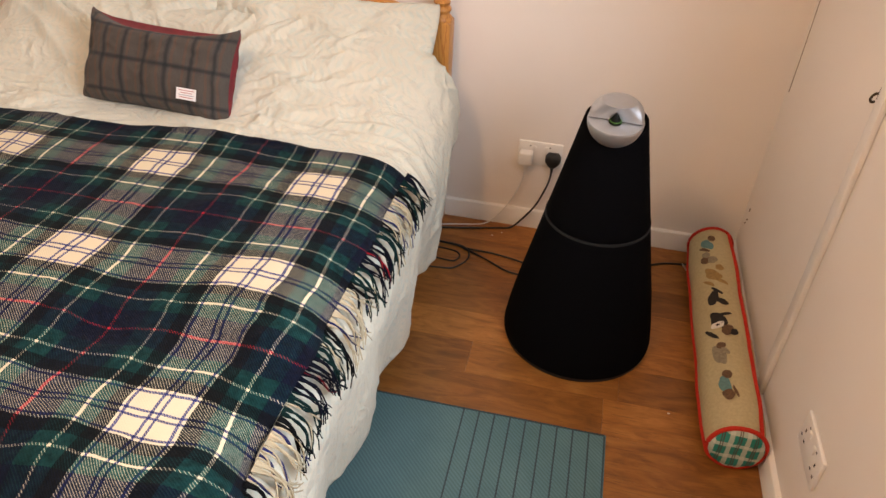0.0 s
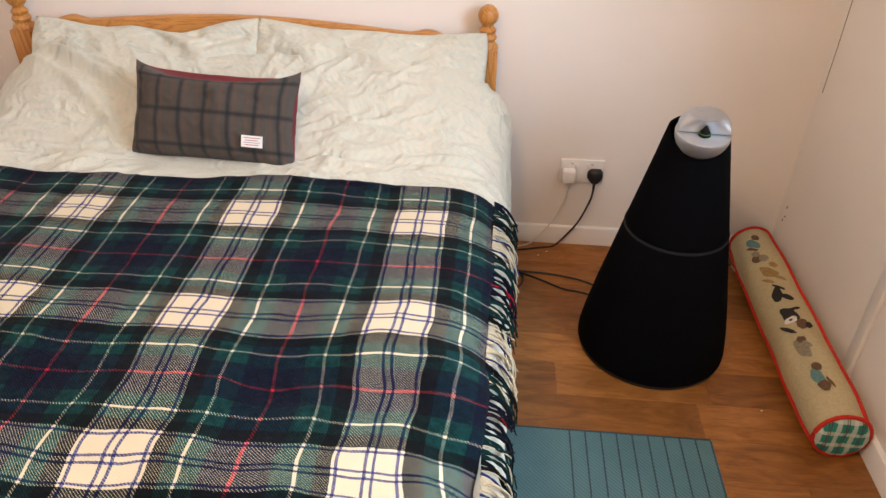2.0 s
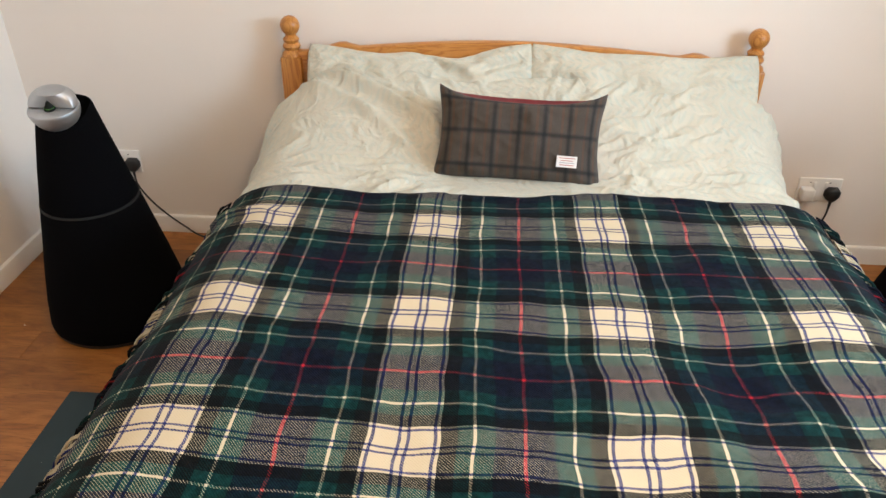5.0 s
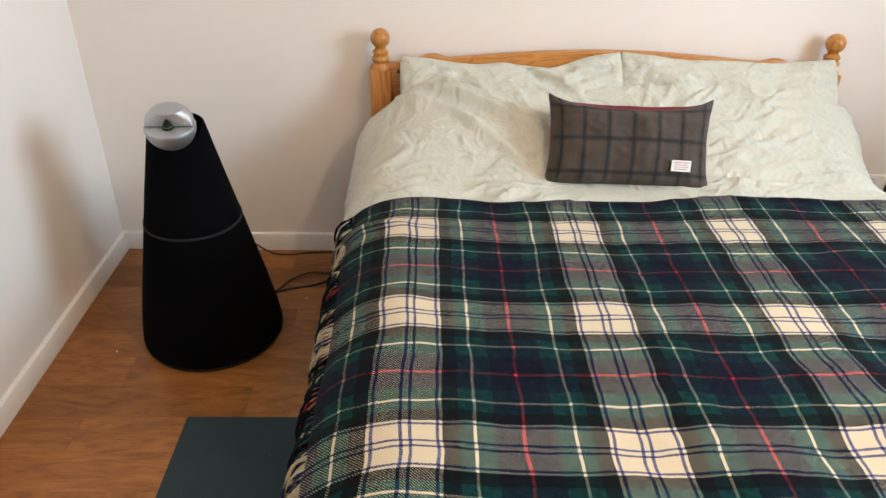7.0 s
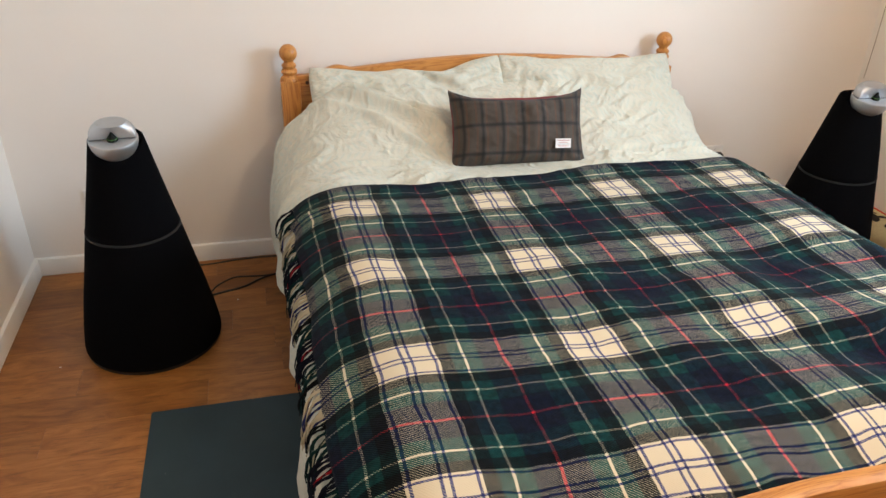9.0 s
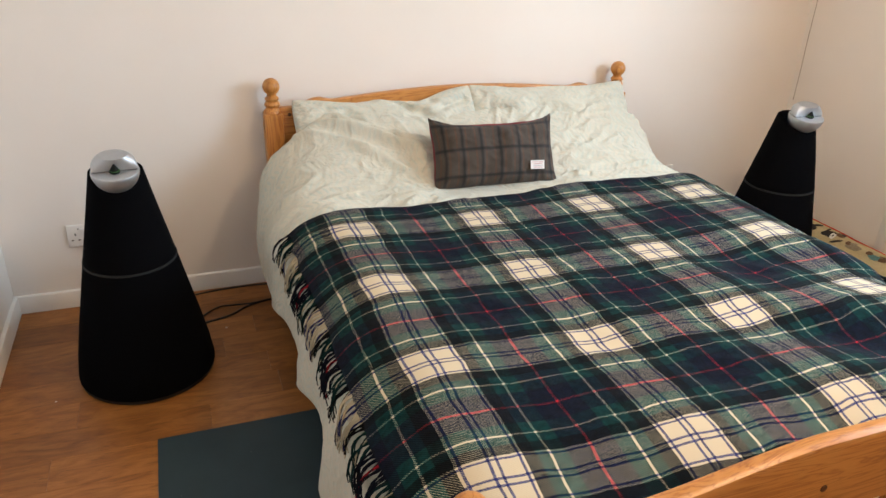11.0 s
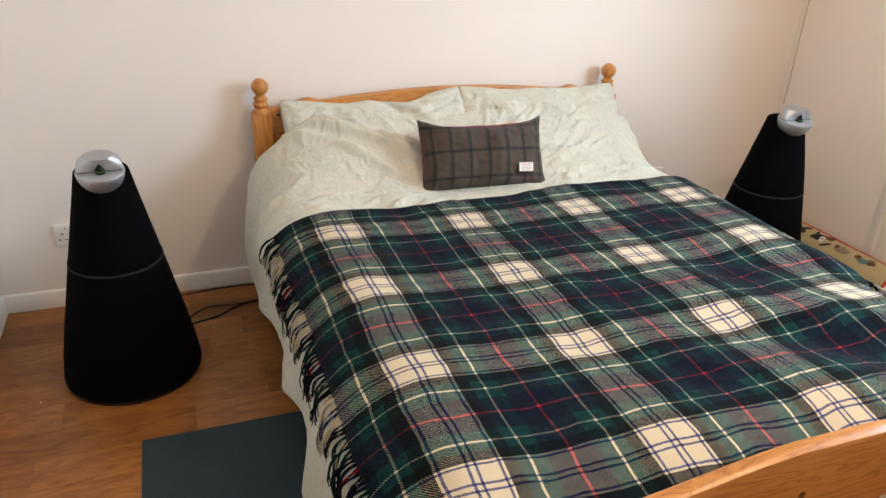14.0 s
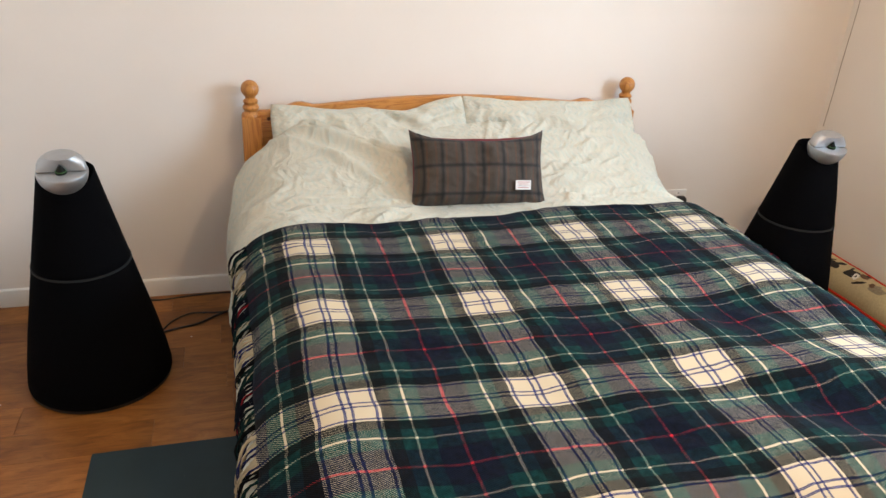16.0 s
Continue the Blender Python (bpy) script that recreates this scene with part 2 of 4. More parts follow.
def make_check_end():
    m = Mat("teal_check_cotton", 0.9, spec=0.15)
    sep = m.node("SeparateXYZ")
    m.put(sep.inputs[0], m.coords())
    a = m.math("PINGPONG", m.math("ADD", sep.outputs[0], 5.0), 0.019)
    b = m.math("PINGPONG", m.math("ADD", sep.outputs[2], 5.0), 0.019)
    la = m.math("LESS_THAN", a, 0.0055)
    lb = m.math("LESS_THAN", b, 0.0055)
    col = m.mix(m.math("MULTIPLY", la, 0.6), (0.02, 0.24, 0.20), (0.68, 0.70, 0.62))
    col = m.mix(m.math("MULTIPLY", lb, 0.6), col, (0.68, 0.70, 0.62))
    dk = m.math("LESS_THAN", m.math("ABSOLUTE", m.math("SUBTRACT", a, 0.0165)), 0.0015)
    m.colour(m.mix(m.math("MULTIPLY", dk, 0.7), col, (0.10, 0.02, 0.02)))
    m.bump(m.noise(m.coords(), 500, 2), 0.3, 0.001)
    return m.m


WALL = make_wall()
CEIL = make_plain("ceiling_paint", (0.82, 0.80, 0.77), 0.8, 0.02, 4.0)
TRIM = make_plain("white_gloss_paint", (0.87, 0.85, 0.81), 0.35, 0.03, 8.0, bump=0.03)
OAK = make_oak()
UNDER = make_plain("dark_joint", (0.03, 0.016, 0.008), 0.9)
PINE_X, PINE_Y, PINE_Z = make_pine("lacquered_pine_across", 0), make_pine("lacquered_pine_along", 1), make_pine("lacquered_pine_upright", 2)
KNOT = make_plain("pine_knot", (0.10, 0.035, 0.01), 0.4, 0.3, 90.0)
CLOTH = make_speaker_cloth()
SILVER = make_plain("brushed_aluminium", (0.50, 0.52, 0.545), 0.52, 0.03, 60.0, metal=1.0, bump=0.02)
BAND = make_plain("grey_rubber_band", (0.006, 0.007, 0.008), 0.85, 0.1)
CONE = make_plain("matt_black_plastic", (0.003, 0.004, 0.003), 0.6, 0.1, bump=0.0, spec=0.15)
GREENPL = make_plain("green_sensor_ring", (0.05, 0.16, 0.03), 0.3, 0.1, bump=0.0)
DUVET = make_duvet()
TARTAN, FRINGE = make_tartan("wool_tartan"), make_tartan("wool_fringe", True)
TWEED = make_tweed()
VELVET = make_plain("crimson_velvet", (0.16, 0.008, 0.014), 0.8, 0.25, 60.0)
LABEL = make_plain("white_woven_label", (0.78, 0.76, 0.74), 0.8, 0.03)
LABELRED = make_plain("red_thread", (0.42, 0.10, 0.08), 0.8, 0.1)
LABELGREY = make_plain("grey_thread", (0.30, 0.30, 0.34), 0.8, 0.1)
MATT_LIGHT = make_mat_rubber("ribbed_teal_rubber", (0.055, 0.135, 0.150), (0.075, 0.165, 0.178), True)
MATT_LINE = make_plain("dark_teal_groove", (0.018, 0.042, 0.052), 0.7, 0.1)
MATT_DARK = make_mat_rubber("dark_green_rubber", (0.014, 0.032, 0.040), (0.021, 0.043, 0.053), False)
LINEN = make_plain("beige_linen", (0.50, 0.42, 0.25), 0.9, 0.08, 120.0, bump=0.4, spec=0.15)
PIPING = make_plain("red_cotton_piping", (0.55, 0.035, 0.02), 0.8, 0.15, 200.0, bump=0.3, spec=0.2)
CHECK = make_check_end()
WHITEPL = make_plain("white_plastic", (0.86, 0.85, 0.82), 0.3, 0.02, bump=0.0)
SLOT = make_plain("socket_slot", (0.02, 0.02, 0.02), 0.6)
BLACKPL = make_plain("black_plastic", (0.012, 0.012, 0.013), 0.4, 0.1, bump=0.0)
CABLEW = make_plain("white_cable_sheath", (0.72, 0.70, 0.66), 0.45, 0.03, bump=0.0)
STEEL = make_plain("dark_bronze_metal", (0.10, 0.075, 0.05), 0.4, 0.2, metal=0.8)
CRACK = make_plain("cracked_filler", (0.36, 0.285, 0.22), 0.9, 0.3, 60.0)
MATTRESS = make_plain("mattress_ticking", (0.76, 0.75, 0.72), 0.9, 0.03, 40.0)


# ---- mesh helpers
def mesh_of(name, bm, material, smooth=None):
    me = bpy.data.meshes.new(name)
    bm.normal_update()
    bm.to_mesh(me)
    bm.free()
    for one in material if isinstance(material, (list, tuple)) else [material]:
        me.materials.append(one)
    if smooth is not None:
        me.polygons.foreach_set("use_smooth", [True] * len(me.polygons))
        me.set_sharp_from_angle(angle=radians(smooth))
    return me


def part(name, bm, material, parent, label="", smooth=40):
    ob = new(name, mesh_of(name, bm, material, smooth))
    if parent is not None:
        ob.parent = parent
    return tagged(ob, label)


def empty(name, place, label, category, group="", turn=0.0):
    ob = new(name)
    ob.matrix_basis = pose(*place, 0, 0, turn)
    return tagged(ob, label, category, group)


def box(x0, x1, y0, y1, z0, z1, bevel=0.0, seg=2, bm=None):
    bm = bm or bmesh.new()
    r = bmesh.ops.create_cube(bm, size=1.0)
    for v in r["verts"]:
        v.co = Vector(((x0 + x1) / 2 + v.co.x * (x1 - x0), (y0 + y1) / 2 + v.co.y * (y1 - y0), (z0 + z1) / 2 + v.co.z * (z1 - z0)))
    if bevel:
        edges = list({e for v in r["verts"] for e in v.link_edges})
        bmesh.ops.bevel(bm, geom=edges, offset=bevel, segments=seg, affect="EDGES", profile=0.5)
    return bm


def lathe(profile, n=40, bm=None, m=None):
    """A turned body from (radius, height) pairs."""
    bm = bm or bmesh.new()
    rings = []
    for r, z in profile:
        if r < 1e-5:
            v = bm.verts.new((0, 0, z))
            rings.append([v] * n)
        else:
            rings.append([bm.verts.new((r * math.cos(2 * math.pi * k / n), r * math.sin(2 * math.pi * k / n), z)) for k in range(n)])
    made = {v for ring in rings for v in ring}
    for a, b in zip(rings, rings[1:]):
        for k in range(n):
            q = [a[k], a[(k + 1) % n], b[(k + 1) % n], b[k]]
            q = list(dict.fromkeys(q))
            if len(q) > 2:
                bm.faces.new(q)
    if m is not None:
        for v in made:
            v.co = m @ v.co
    return bm


def tube(points, radius, n=8, bm=None, smooth_steps=6):
    """A round cord through points, smoothed as a Catmull-Rom line."""
    bm = bm or bmesh.new()
    pts = [Vector(p) for p in points]
    line = []
    for i in range(len(pts) - 1):
        p0, p1, p2, p3 = pts[max(i - 1, 0)], pts[i], pts[i + 1], pts[min(i + 2, len(pts) - 1)]
        for s in range(smooth_steps):
            t = s / smooth_steps
            line.append(0.5 * (2 * p1 + (p2 - p0) * t + (2 * p0 - 5 * p1 + 4 * p2 - p3) * t * t + (3 * p1 - p0 - 3 * p2 + p3) * t ** 3))
    line.append(pts[-1])
    rings = []
    side = Vector((0, 0, 1))
    for i, p in enumerate(line):
        d = (line[min(i + 1, len(line) - 1)] - line[max(i - 1, 0)]).normalized()
        a = d.cross(side)
        if a.length < 0.1:
            a = d.cross(Vector((1, 0, 0)))
        a.normalize()
        b = a.cross(d)
        rings.append([bm.verts.new(p + radius * (math.cos(2 * math.pi * k / n) * a + math.sin(2 * math.pi * k / n) * b)) for k in range(n)])
    for a, b in zip(rings, rings[1:]):
        for k in range(n):
            bm.faces.new((a[k], a[(k + 1) % n], b[(k + 1) % n], b[k]))
    bm.faces.new(rings[0])
    bm.faces.new(rings[-1])
    bmesh.ops.recalc_face_normals(bm, faces=bm.faces)
    return bm


def sstep(a, b, x):
    t = min(1.0, max(0.0, (x - a) / (b - a)))
    return t * t * (3 - 2 * t)


def structure(name, bm, material, label, smooth=30):
    return tagged(part(name, bm, material, None, "", smooth), label, name.split("_")[0], kind="structure")


# ---- the room
T = 0.12
structure("wall_head", box(XL - T, XR + T, 0, T, -0.1, ZC), WALL, "cream painted plaster wall behind the bed")
structure("wall_left", box(XL - T, XL, YB, 0, -0.1, ZC), WALL, "cream painted plaster wall beside the black loudspeaker")
bm = box(XL - T, XR + T, YB - T, YB, -0.1, ZC)
structure("wall_back", bm, WALL, "plain cream painted wall opposite the bed")
bm = box(XR, XR + REVEAL, WIN_Y1, 0, -0.1, ZC)
box(XR, XR + REVEAL, YB, WIN_Y0, -0.1, ZC, bm=bm)
box(XR, XR + REVEAL, WIN_Y0, WIN_Y1, -0.1, WIN_Z0, bm=bm)
box(XR, XR + REVEAL, WIN_Y0, WIN_Y1, WIN_Z1, ZC, bm=bm)
structure("wall_right", bm, WALL, "cream painted plaster wall beside the draught excluder")
structure("ceiling", box(XL - T, XR + T, YB - T, T, ZC, ZC + 0.1), CEIL, "plain white painted ceiling")
SK, SD = 0.070, 0.015


def skirting(name, a, b, label):
    """A white board with an eased top edge along a wall, from a to b at floor level; it stands out to the right of that way."""
    a, b = Vector(a), Vector(b)
    d = (b - a).normalized()
    out = Vector((d.y, -d.x, 0))
    bm = bmesh.new()
    prof = [(0, 0), (SD, 0), (SD, SK - 0.006), (SD - 0.002, SK - 0.002), (SD - 0.006, SK), (0, SK)]
    ends = [[bm.verts.new(p + out * o + Vector((0, 0, z))) for o, z in prof] for p in (a, b)]
    for k in range(len(prof)):
        bm.faces.new((ends[0][k], ends[0][(k + 1) % len(prof)], ends[1][(k + 1) % len(prof)], ends[1][k]))
    bm.faces.new(ends[0])
    bm.faces.new(ends[1])
    bmesh.ops.recalc_face_normals(bm, faces=bm.faces)
    return tagged(part(name, bm, TRIM, None, "", 30), label, "baseboard", kind="structure")


skirting("baseboard_head", (XL, 0, 0), (XR, 0, 0), "white painted skirting board along the head wall")
skirting("baseboard_left", (XL, YB, 0), (XL, -SD - 0.001, 0), "white painted skirting board along the side wall")
skirting("baseboard_right", (XR, -SD - 0.001, 0), (XR, YB, 0), "white painted skirting board beside the draught excluder")
structure("trim_upright", box(XR - 0.014, XR, -0.722, -0.682, SK, ZC, 0.004), TRIM, "white painted upright trim strip on the wall")
bm = tube([(XR - 0.0005, -0.030 - 0.002 * (k % 2), 0.62 + 0.15 * k) for k in range(12)], 0.0016, 5)
tagged(part("trim_crack", bm, CRACK, None), "thin cracked filler line near the wall corner", "trim", kind="structure")

# window opening beside the foot of the bed: frame and glass
WX0, WX1 = XR + REVEAL - 0.05, XR + REVEAL - 0.01
win = structure("window_1", box(WX0, WX1, WIN_Y0, WIN_Y0 + 0.05, WIN_Z0, WIN_Z1), TRIM, "white framed window in the side wall")
for args in ((WIN_Y1 - 0.05, WIN_Y1, WIN_Z0, WIN_Z1), (WIN_Y0 + 0.05, WIN_Y1 - 0.05, WIN_Z0, WIN_Z0 + 0.05), (WIN_Y0 + 0.05, WIN_Y1 - 0.05, WIN_Z1 - 0.05, WIN_Z1)):
    part("window_frame", box(WX0, WX1, *args), TRIM, win)

floor = structure("floor", box(XL - T, XR + T, YB - T, T, -0.12, -0.004), UNDER, "warm brown oak plank floor with a satin finish")


# ---- the bed
BX, BHY, BFY = 0.735, -0.058, -2.06
bed = empty("bed", (0, -1.05, 0), "lacquered pine double bed with turned posts and ball finials", "bed")
BO = Vector((0, -1.05, 0))


def placed(bm, off):
    bmesh.ops.translate(bm, verts=bm.verts, vec=off)
    return bm


def bed_post(x, y, top):
    """A square pine post, turned above the rail, with rings and a ball whose centre is at the height top."""
    h = 0.034
    bm = box(-h, h, -h, h, 0.0, top - 0.095, 0.006, 2)
    z = top
    prof = [(0.0, z - 0.11), (0.033, z - 0.105), (0.034, z - 0.094), (0.031, z - 0.086), (0.024, z - 0.080), (0.022, z - 0.076), (0.027, z - 0.070),
            (0.029, z - 0.064), (0.026, z - 0.057), (0.021, z - 0.053), (0.025, z - 0.047), (0.026, z - 0.042), (0.022, z - 0.037), (0.017, z - 0.033), (0.017, z - 0.029)]
    prof += [(0.031 * math.sin(a), z - 0.031 * math.cos(a)) for a in [radians(v) for v in range(36, 181, 12)]]
    prof[-1] = (0.0, z + 0.031)
    post = part("post", placed(bm, Vector((x, y, 0)) - BO), PINE_Z, bed, smooth=35)
    part("finial", placed(lathe(prof, 28), Vector((x, y, 0)) - BO), PINE_Z, post, "turned ball finial", smooth=35)
    return post


for x, y, top in ((-BX + 0.011, BHY, 0.818), (BX, BHY, 0.822), (-BX, BFY, 0.69), (BX, BFY, 0.69)):
    bed_post(x, y, top)


def arched_board(name, y0, y1, zlow, crown, label=""):
    """A board between two posts with a wavy arched top."""
    bm = bmesh.new()
    n, half = 64, BX - 0.034
    fr = []
    for k in range(n + 1):
        x = -half + 2 * half * k / n
        zt = crown(abs(x))
        th = y1 - y0
        r = min(0.008, th / 2.2)
        loop = [(y0, zlow), (y0, zt - r), (y0 + 0.3 * r, zt - 0.3 * r), (y0 + r, zt), (y1 - r, zt), (y1 - 0.3 * r, zt - 0.3 * r), (y1, zt - r), (y1, zlow)]
        fr.append([bm.verts.new(Vector((x, yy, zz)) - BO) for yy, zz in loop])
    for a, b in zip(fr, fr[1:]):
        for k in range(8):
            bm.faces.new((a[k], a[(k + 1) % 8], b[(k + 1) % 8], b[k]))
    bm.faces.new(fr[0])
    bm.faces.new(fr[-1])
    bmesh.ops.recalc_face_normals(bm, faces=bm.faces)
    return part(name, bm, PINE_X, bed, label, 40)


def head_crown(ax):
    return 0.742 + 0.030 * sstep(0.66, 0.55, ax) - 0.012 * sstep(0.56, 0.50, ax) + 0.030 * math.cos(min(1, ax / 0.5) * math.pi / 2)


def foot_crown(ax):
    return 0.610 + 0.046 * sstep(0.50, 0.06, ax)


arched_board("headboard", -0.075, -0.042, 0.40, head_crown)
part("knot", placed(lathe([(0.0, 0.0), (0.007, 0.0), (0.006, 0.0015), (0, 0.002)], 14), Vector((0, 0, 0))), KNOT, bed).matrix_basis = pose(-0.665, -0.0755 + 1.05, 0.715, 90)
arched_board("footboard", -2.078, -2.044, 0.49, foot_crown)
part("knot", lathe([(0.0, 0.0), (0.008, 0.0), (0.007, 0.0012), (0, 0.0016)], 14), KNOT, bed).matrix_basis = pose(-0.07, -2.078 + 1.05, 0.555, 90)
part("bottom_rail", box(-BX + 0.034, BX - 0.034, -2.075 + 1.05, -2.047 + 1.05, 0.19, 0.27, 0.005), PINE_X, bed)
for sx in (-1, 1):
    part("side_rail", box(sx * 0.72 - 0.013, sx * 0.72 + 0.013, -2.03 + 1.05, -0.09 + 1.05, 0.19, 0.33, 0.004), PINE_Y, bed)
spin = [(0.0, 0.27), (0.016, 0.27), (0.016, 0.29), (0.010, 0.30), (0.014, 0.32), (0.018, 0.36), (0.018, 0.41), (0.013, 0.45), (0.010, 0.465), (0.015, 0.475), (0.015, 0.49), (0.0, 0.49)]
for k in range(9):
    x = -0.56 + 0.14 * k
    part("spindle", placed(lathe(spin, 18), Vector((x, -2.061 + 1.05, 0))), PINE_Z, bed)

mattress = empty("mattress", (0, -1.05, 0.3), "white mattress under the bedding", "mattress")
part("body", box(-0.66, 0.66, -2.03 + 1.05, -0.09 + 1.05, -0.02, 0.15, 0.05, 4), MATTRESS, mattress)


# ---- bedding: one shape function for the duvet, on which the blanket lies
def bed_top(y, ax):
    """The height of the bedding's flat top at a place along the bed."""
    z = 0.530 + 0.015 * sstep(0.35, 0.65, ax) - 0.03 * sstep(-1.80, -2.02, y)
    z += 0.075 * sstep(-0.50, -0.32, y) + 0.120 * sstep(-0.38, -0.16, y)
    return z - 0.028 * sstep(0.30, 0.70, ax) * sstep(-0.60, -0.25, y)


def fold(s, y, hem_drop, flat=0.665, rad=0.165):
    """The cross-section: x and drop below the top for an arc length s from the middle, with the outward way."""
    a = abs(s)
    head = sstep(-0.66, -0.16, y)
    flat -= 0.085 * head + (0.060 - 0.012 * sstep(-0.75, -0.45, y) if s < 0 else 0.0)
    rad += 0.065 * head + (0.025 if s < 0 else 0.0)
    q = rad * math.pi / 2
    if a < flat:
        x, d, nx, nz = a, 0.0, 0.0, 1.0
    elif a < flat + q:
        th = (a - flat) / rad
        x, d, nx, nz = flat + rad * math.sin(th), rad * (1 - math.cos(th)), math.sin(th), math.cos(th)
    else:
        x, d, nx, nz = flat + rad - (0.08 if s > 0 else -0.10) * (a - flat - q), rad + (a - flat - q), 1.0, 0.0
    return math.copysign(x, s), d, math.copysign(nx, s), nz


FOLDS = []
_rnd = random.Random(21)
for _k in range(30):
    _a = _rnd.uniform(0, 2 * math.pi)
    _r0, _ln = _rnd.uniform(0.20, 0.50), _rnd.uniform(0.10, 0.34)
    _x0, _y0 = 0.0 + 1.25 * _r0 * math.cos(_a), -0.46 + 0.55 * _r0 * math.sin(_a)
    _d = _a + _rnd.uniform(-0.5, 0.5)
    FOLDS.append((_x0, _y0, _x0 + _ln * math.cos(_d), _y0 + 0.6 * _ln * math.sin(_d), _rnd.uniform(0.007, 0.015), _rnd.uniform(0.006, 0.013)))
FOLDS += [(-0.58, -0.19, -0.20, -0.37, 0.010, 0.026), (-0.50, -0.28, -0.26, -0.44, 0.012, 0.016), (0.26, -0.47, 0.52, -0.57, 0.014, 0.016), (-0.30, -0.54, -0.62, -0.46, 0.016, 0.014), (0.24, -0.33, 0.56, -0.42, 0.018, 0.016)]


def folds(s, y):
    """Long creases in the cloth, each a ridge along a line that fades at its ends."""
    total = 0.0
    for x0, y0, x1, y1, w, h in FOLDS:
        dx, dy = x1 - x0, y1 - y0
        t = ((s - x0) * dx + (y - y0) * dy) / (dx * dx + dy * dy)
        if -0.1 < t < 1.1:
            d = math.hypot(s - x0 - t * dx, y - y0 - t * dy)
            if d < 4 * w:
                total += h * math.exp(-(d / w) ** 2) * sstep(-0.1, 0.25, t) * sstep(1.1, 0.7, t)
    return total


def ridge(n, sharp):
    return max(0.0, 1 - abs(n) * sharp) ** 2


def hem_step(s, y):
    """The turned-down upper hem: the cloth in front of a slanting line stands higher than that behind it."""
    x0, y0, x1, y1 = -0.64, -0.13, -0.18, -0.335
    dx, dy = x1 - x0, y1 - y0
    ln = math.hypot(dx, dy)
    t = ((s - x0) * dx + (y - y0) * dy) / (ln * ln)
    d = ((s - x0) * dy - (y - y0) * dx) / ln + 0.012 * math.sin(9 * t)
    return 0.032 * sstep(-0.004, 0.005, d) * math.exp(-max(0.0, d) / 0.10) * sstep(-0.05, 0.15, t) * sstep(1.15, 0.9, t)


def crease(s, y, strength):
    p = Vector((s * 1.0, y * 1.0, 0))
    big = noise.noise(p * 2.6 + Vector((3, 1, 0))) * 0.018
    if strength < 0.3:
        return big * (0.35 + 0.65 * strength) + (0.5 - abs(noise.noise(Vector((s * 4.2 + y * 2.0, y * 6.5 - s * 2.2, 2.0))))) * 0.026 * strength
    # folds that fan out from the dent under the cushion, and small sharp wrinkles between them
    cx, cy = s - 0.02, (y + 0.47) * 1.3
    r, a = math.hypot(cx, cy), math.atan2(cy, cx)
    wob = noise.noise(Vector((s * 5, y * 5, 4.0)))
    fan = ridge(noise.noise(Vector((math.cos(a) * 4.5 + wob * 0.5, math.sin(a) * 4.5, r * 1.6))), 3.0) * 0.011 * sstep(0.18, 0.34, r)
    mid = ridge(noise.noise(Vector((s * 8 + y * 5 + wob, y * 13 - s * 4, 2.0))), 3.2) * (0.0025 + 0.004 * sstep(0.1, 0.4, s))
    fine = ridge(noise.noise(Vector((s * 19 + wob * 2, y * 24 - s * 9, 5.0))), 2.6) * 0.0022 * (0.4 + 0.6 * sstep(-0.1, 0.3, noise.noise(p * 3.7 + Vector((0, 0, 9)))))
    return big * (0.35 + 0.65 * strength) + (fan + mid + fine) * strength + (folds(s, y) - 0.006 + hem_step(s, y)) * sstep(0.3, 0.9, strength)


def bedding(s, y, lift, strength, hem_bulge=0.0):
    x, d, nx, nz = fold(s, y, 0)
    z = bed_top(y, abs(x)) - d
    puff = 0.02 * sstep(-0.75, -0.45, y) * nx * nx * (1.0 if s < 0 else 0.4)
    # hanging sides fall in soft vertical folds
    low = sstep(0.12, 0.35, d)
    wave = 0.016 * low * math.sin(y * 17 + (2.0 if s > 0 else 0.0) + 1.5 * noise.noise(Vector((y * 3, s, 1))))
    k = lift + crease(s, y, strength) + puff + wave
    return Vector((x + nx * k, y, z + nz * k))


def cloth_mesh(name, rows, cols, place, uv_of, thick, material, parent=None):
    """A grid of cloth with a back side and closed rims, its UV in metres of cloth."""
    bm = bmesh.new()
    layer = bm.loops.layers.uv.new("UVMap")
    grid = [[place(r, c) for c in range(cols + 1)] for r in range(rows + 1)]
    normals = []
    for r in range(rows + 1):
        line = []
        for c in range(cols + 1):
            a = grid[min(r + 1, rows)][c] - grid[max(r - 1, 0)][c]
            b = grid[r][min(c + 1, cols)] - grid[r][max(c - 1, 0)]
            line.append(b.cross(a).normalized())
        normals.append(line)
    top = [[bm.verts.new(p) for p in row] for row in grid]
    low = [[bm.verts.new(grid[r][c] - normals[r][c] * thick) for c in range(cols + 1)] for r in range(rows + 1)]

    def face(pts, keys):
        f = bm.faces.new(pts)
        for lp, key in zip(f.loops, keys):
            lp[layer].uv = uv_of(*key)

    for r in range(rows):
        for c in range(cols):
            keys = ((r, c), (r, c + 1), (r + 1, c + 1), (r + 1, c))
            face([top[i][j] for i, j in keys], keys)
            back = keys[::-1]
            face([low[i][j] for i, j in back], back)
    rim = [(0, c) for c in range(cols + 1)] + [(r, cols) for r in range(1, rows + 1)] + [(rows, c) for c in range(cols - 1, -1, -1)] + [(r, 0) for r in range(rows - 1, 0, -1)]
    for k in range(len(rim)):
        (i, j), (m, n) = rim[k], rim[(k + 1) % len(rim)]
        face([top[m][n], top[i][j], low[i][j], low[m][n]], [(m, n), (i, j), (i, j), (m, n)])
    ob = part(name, bm, material, parent, "", 180)
    return ob


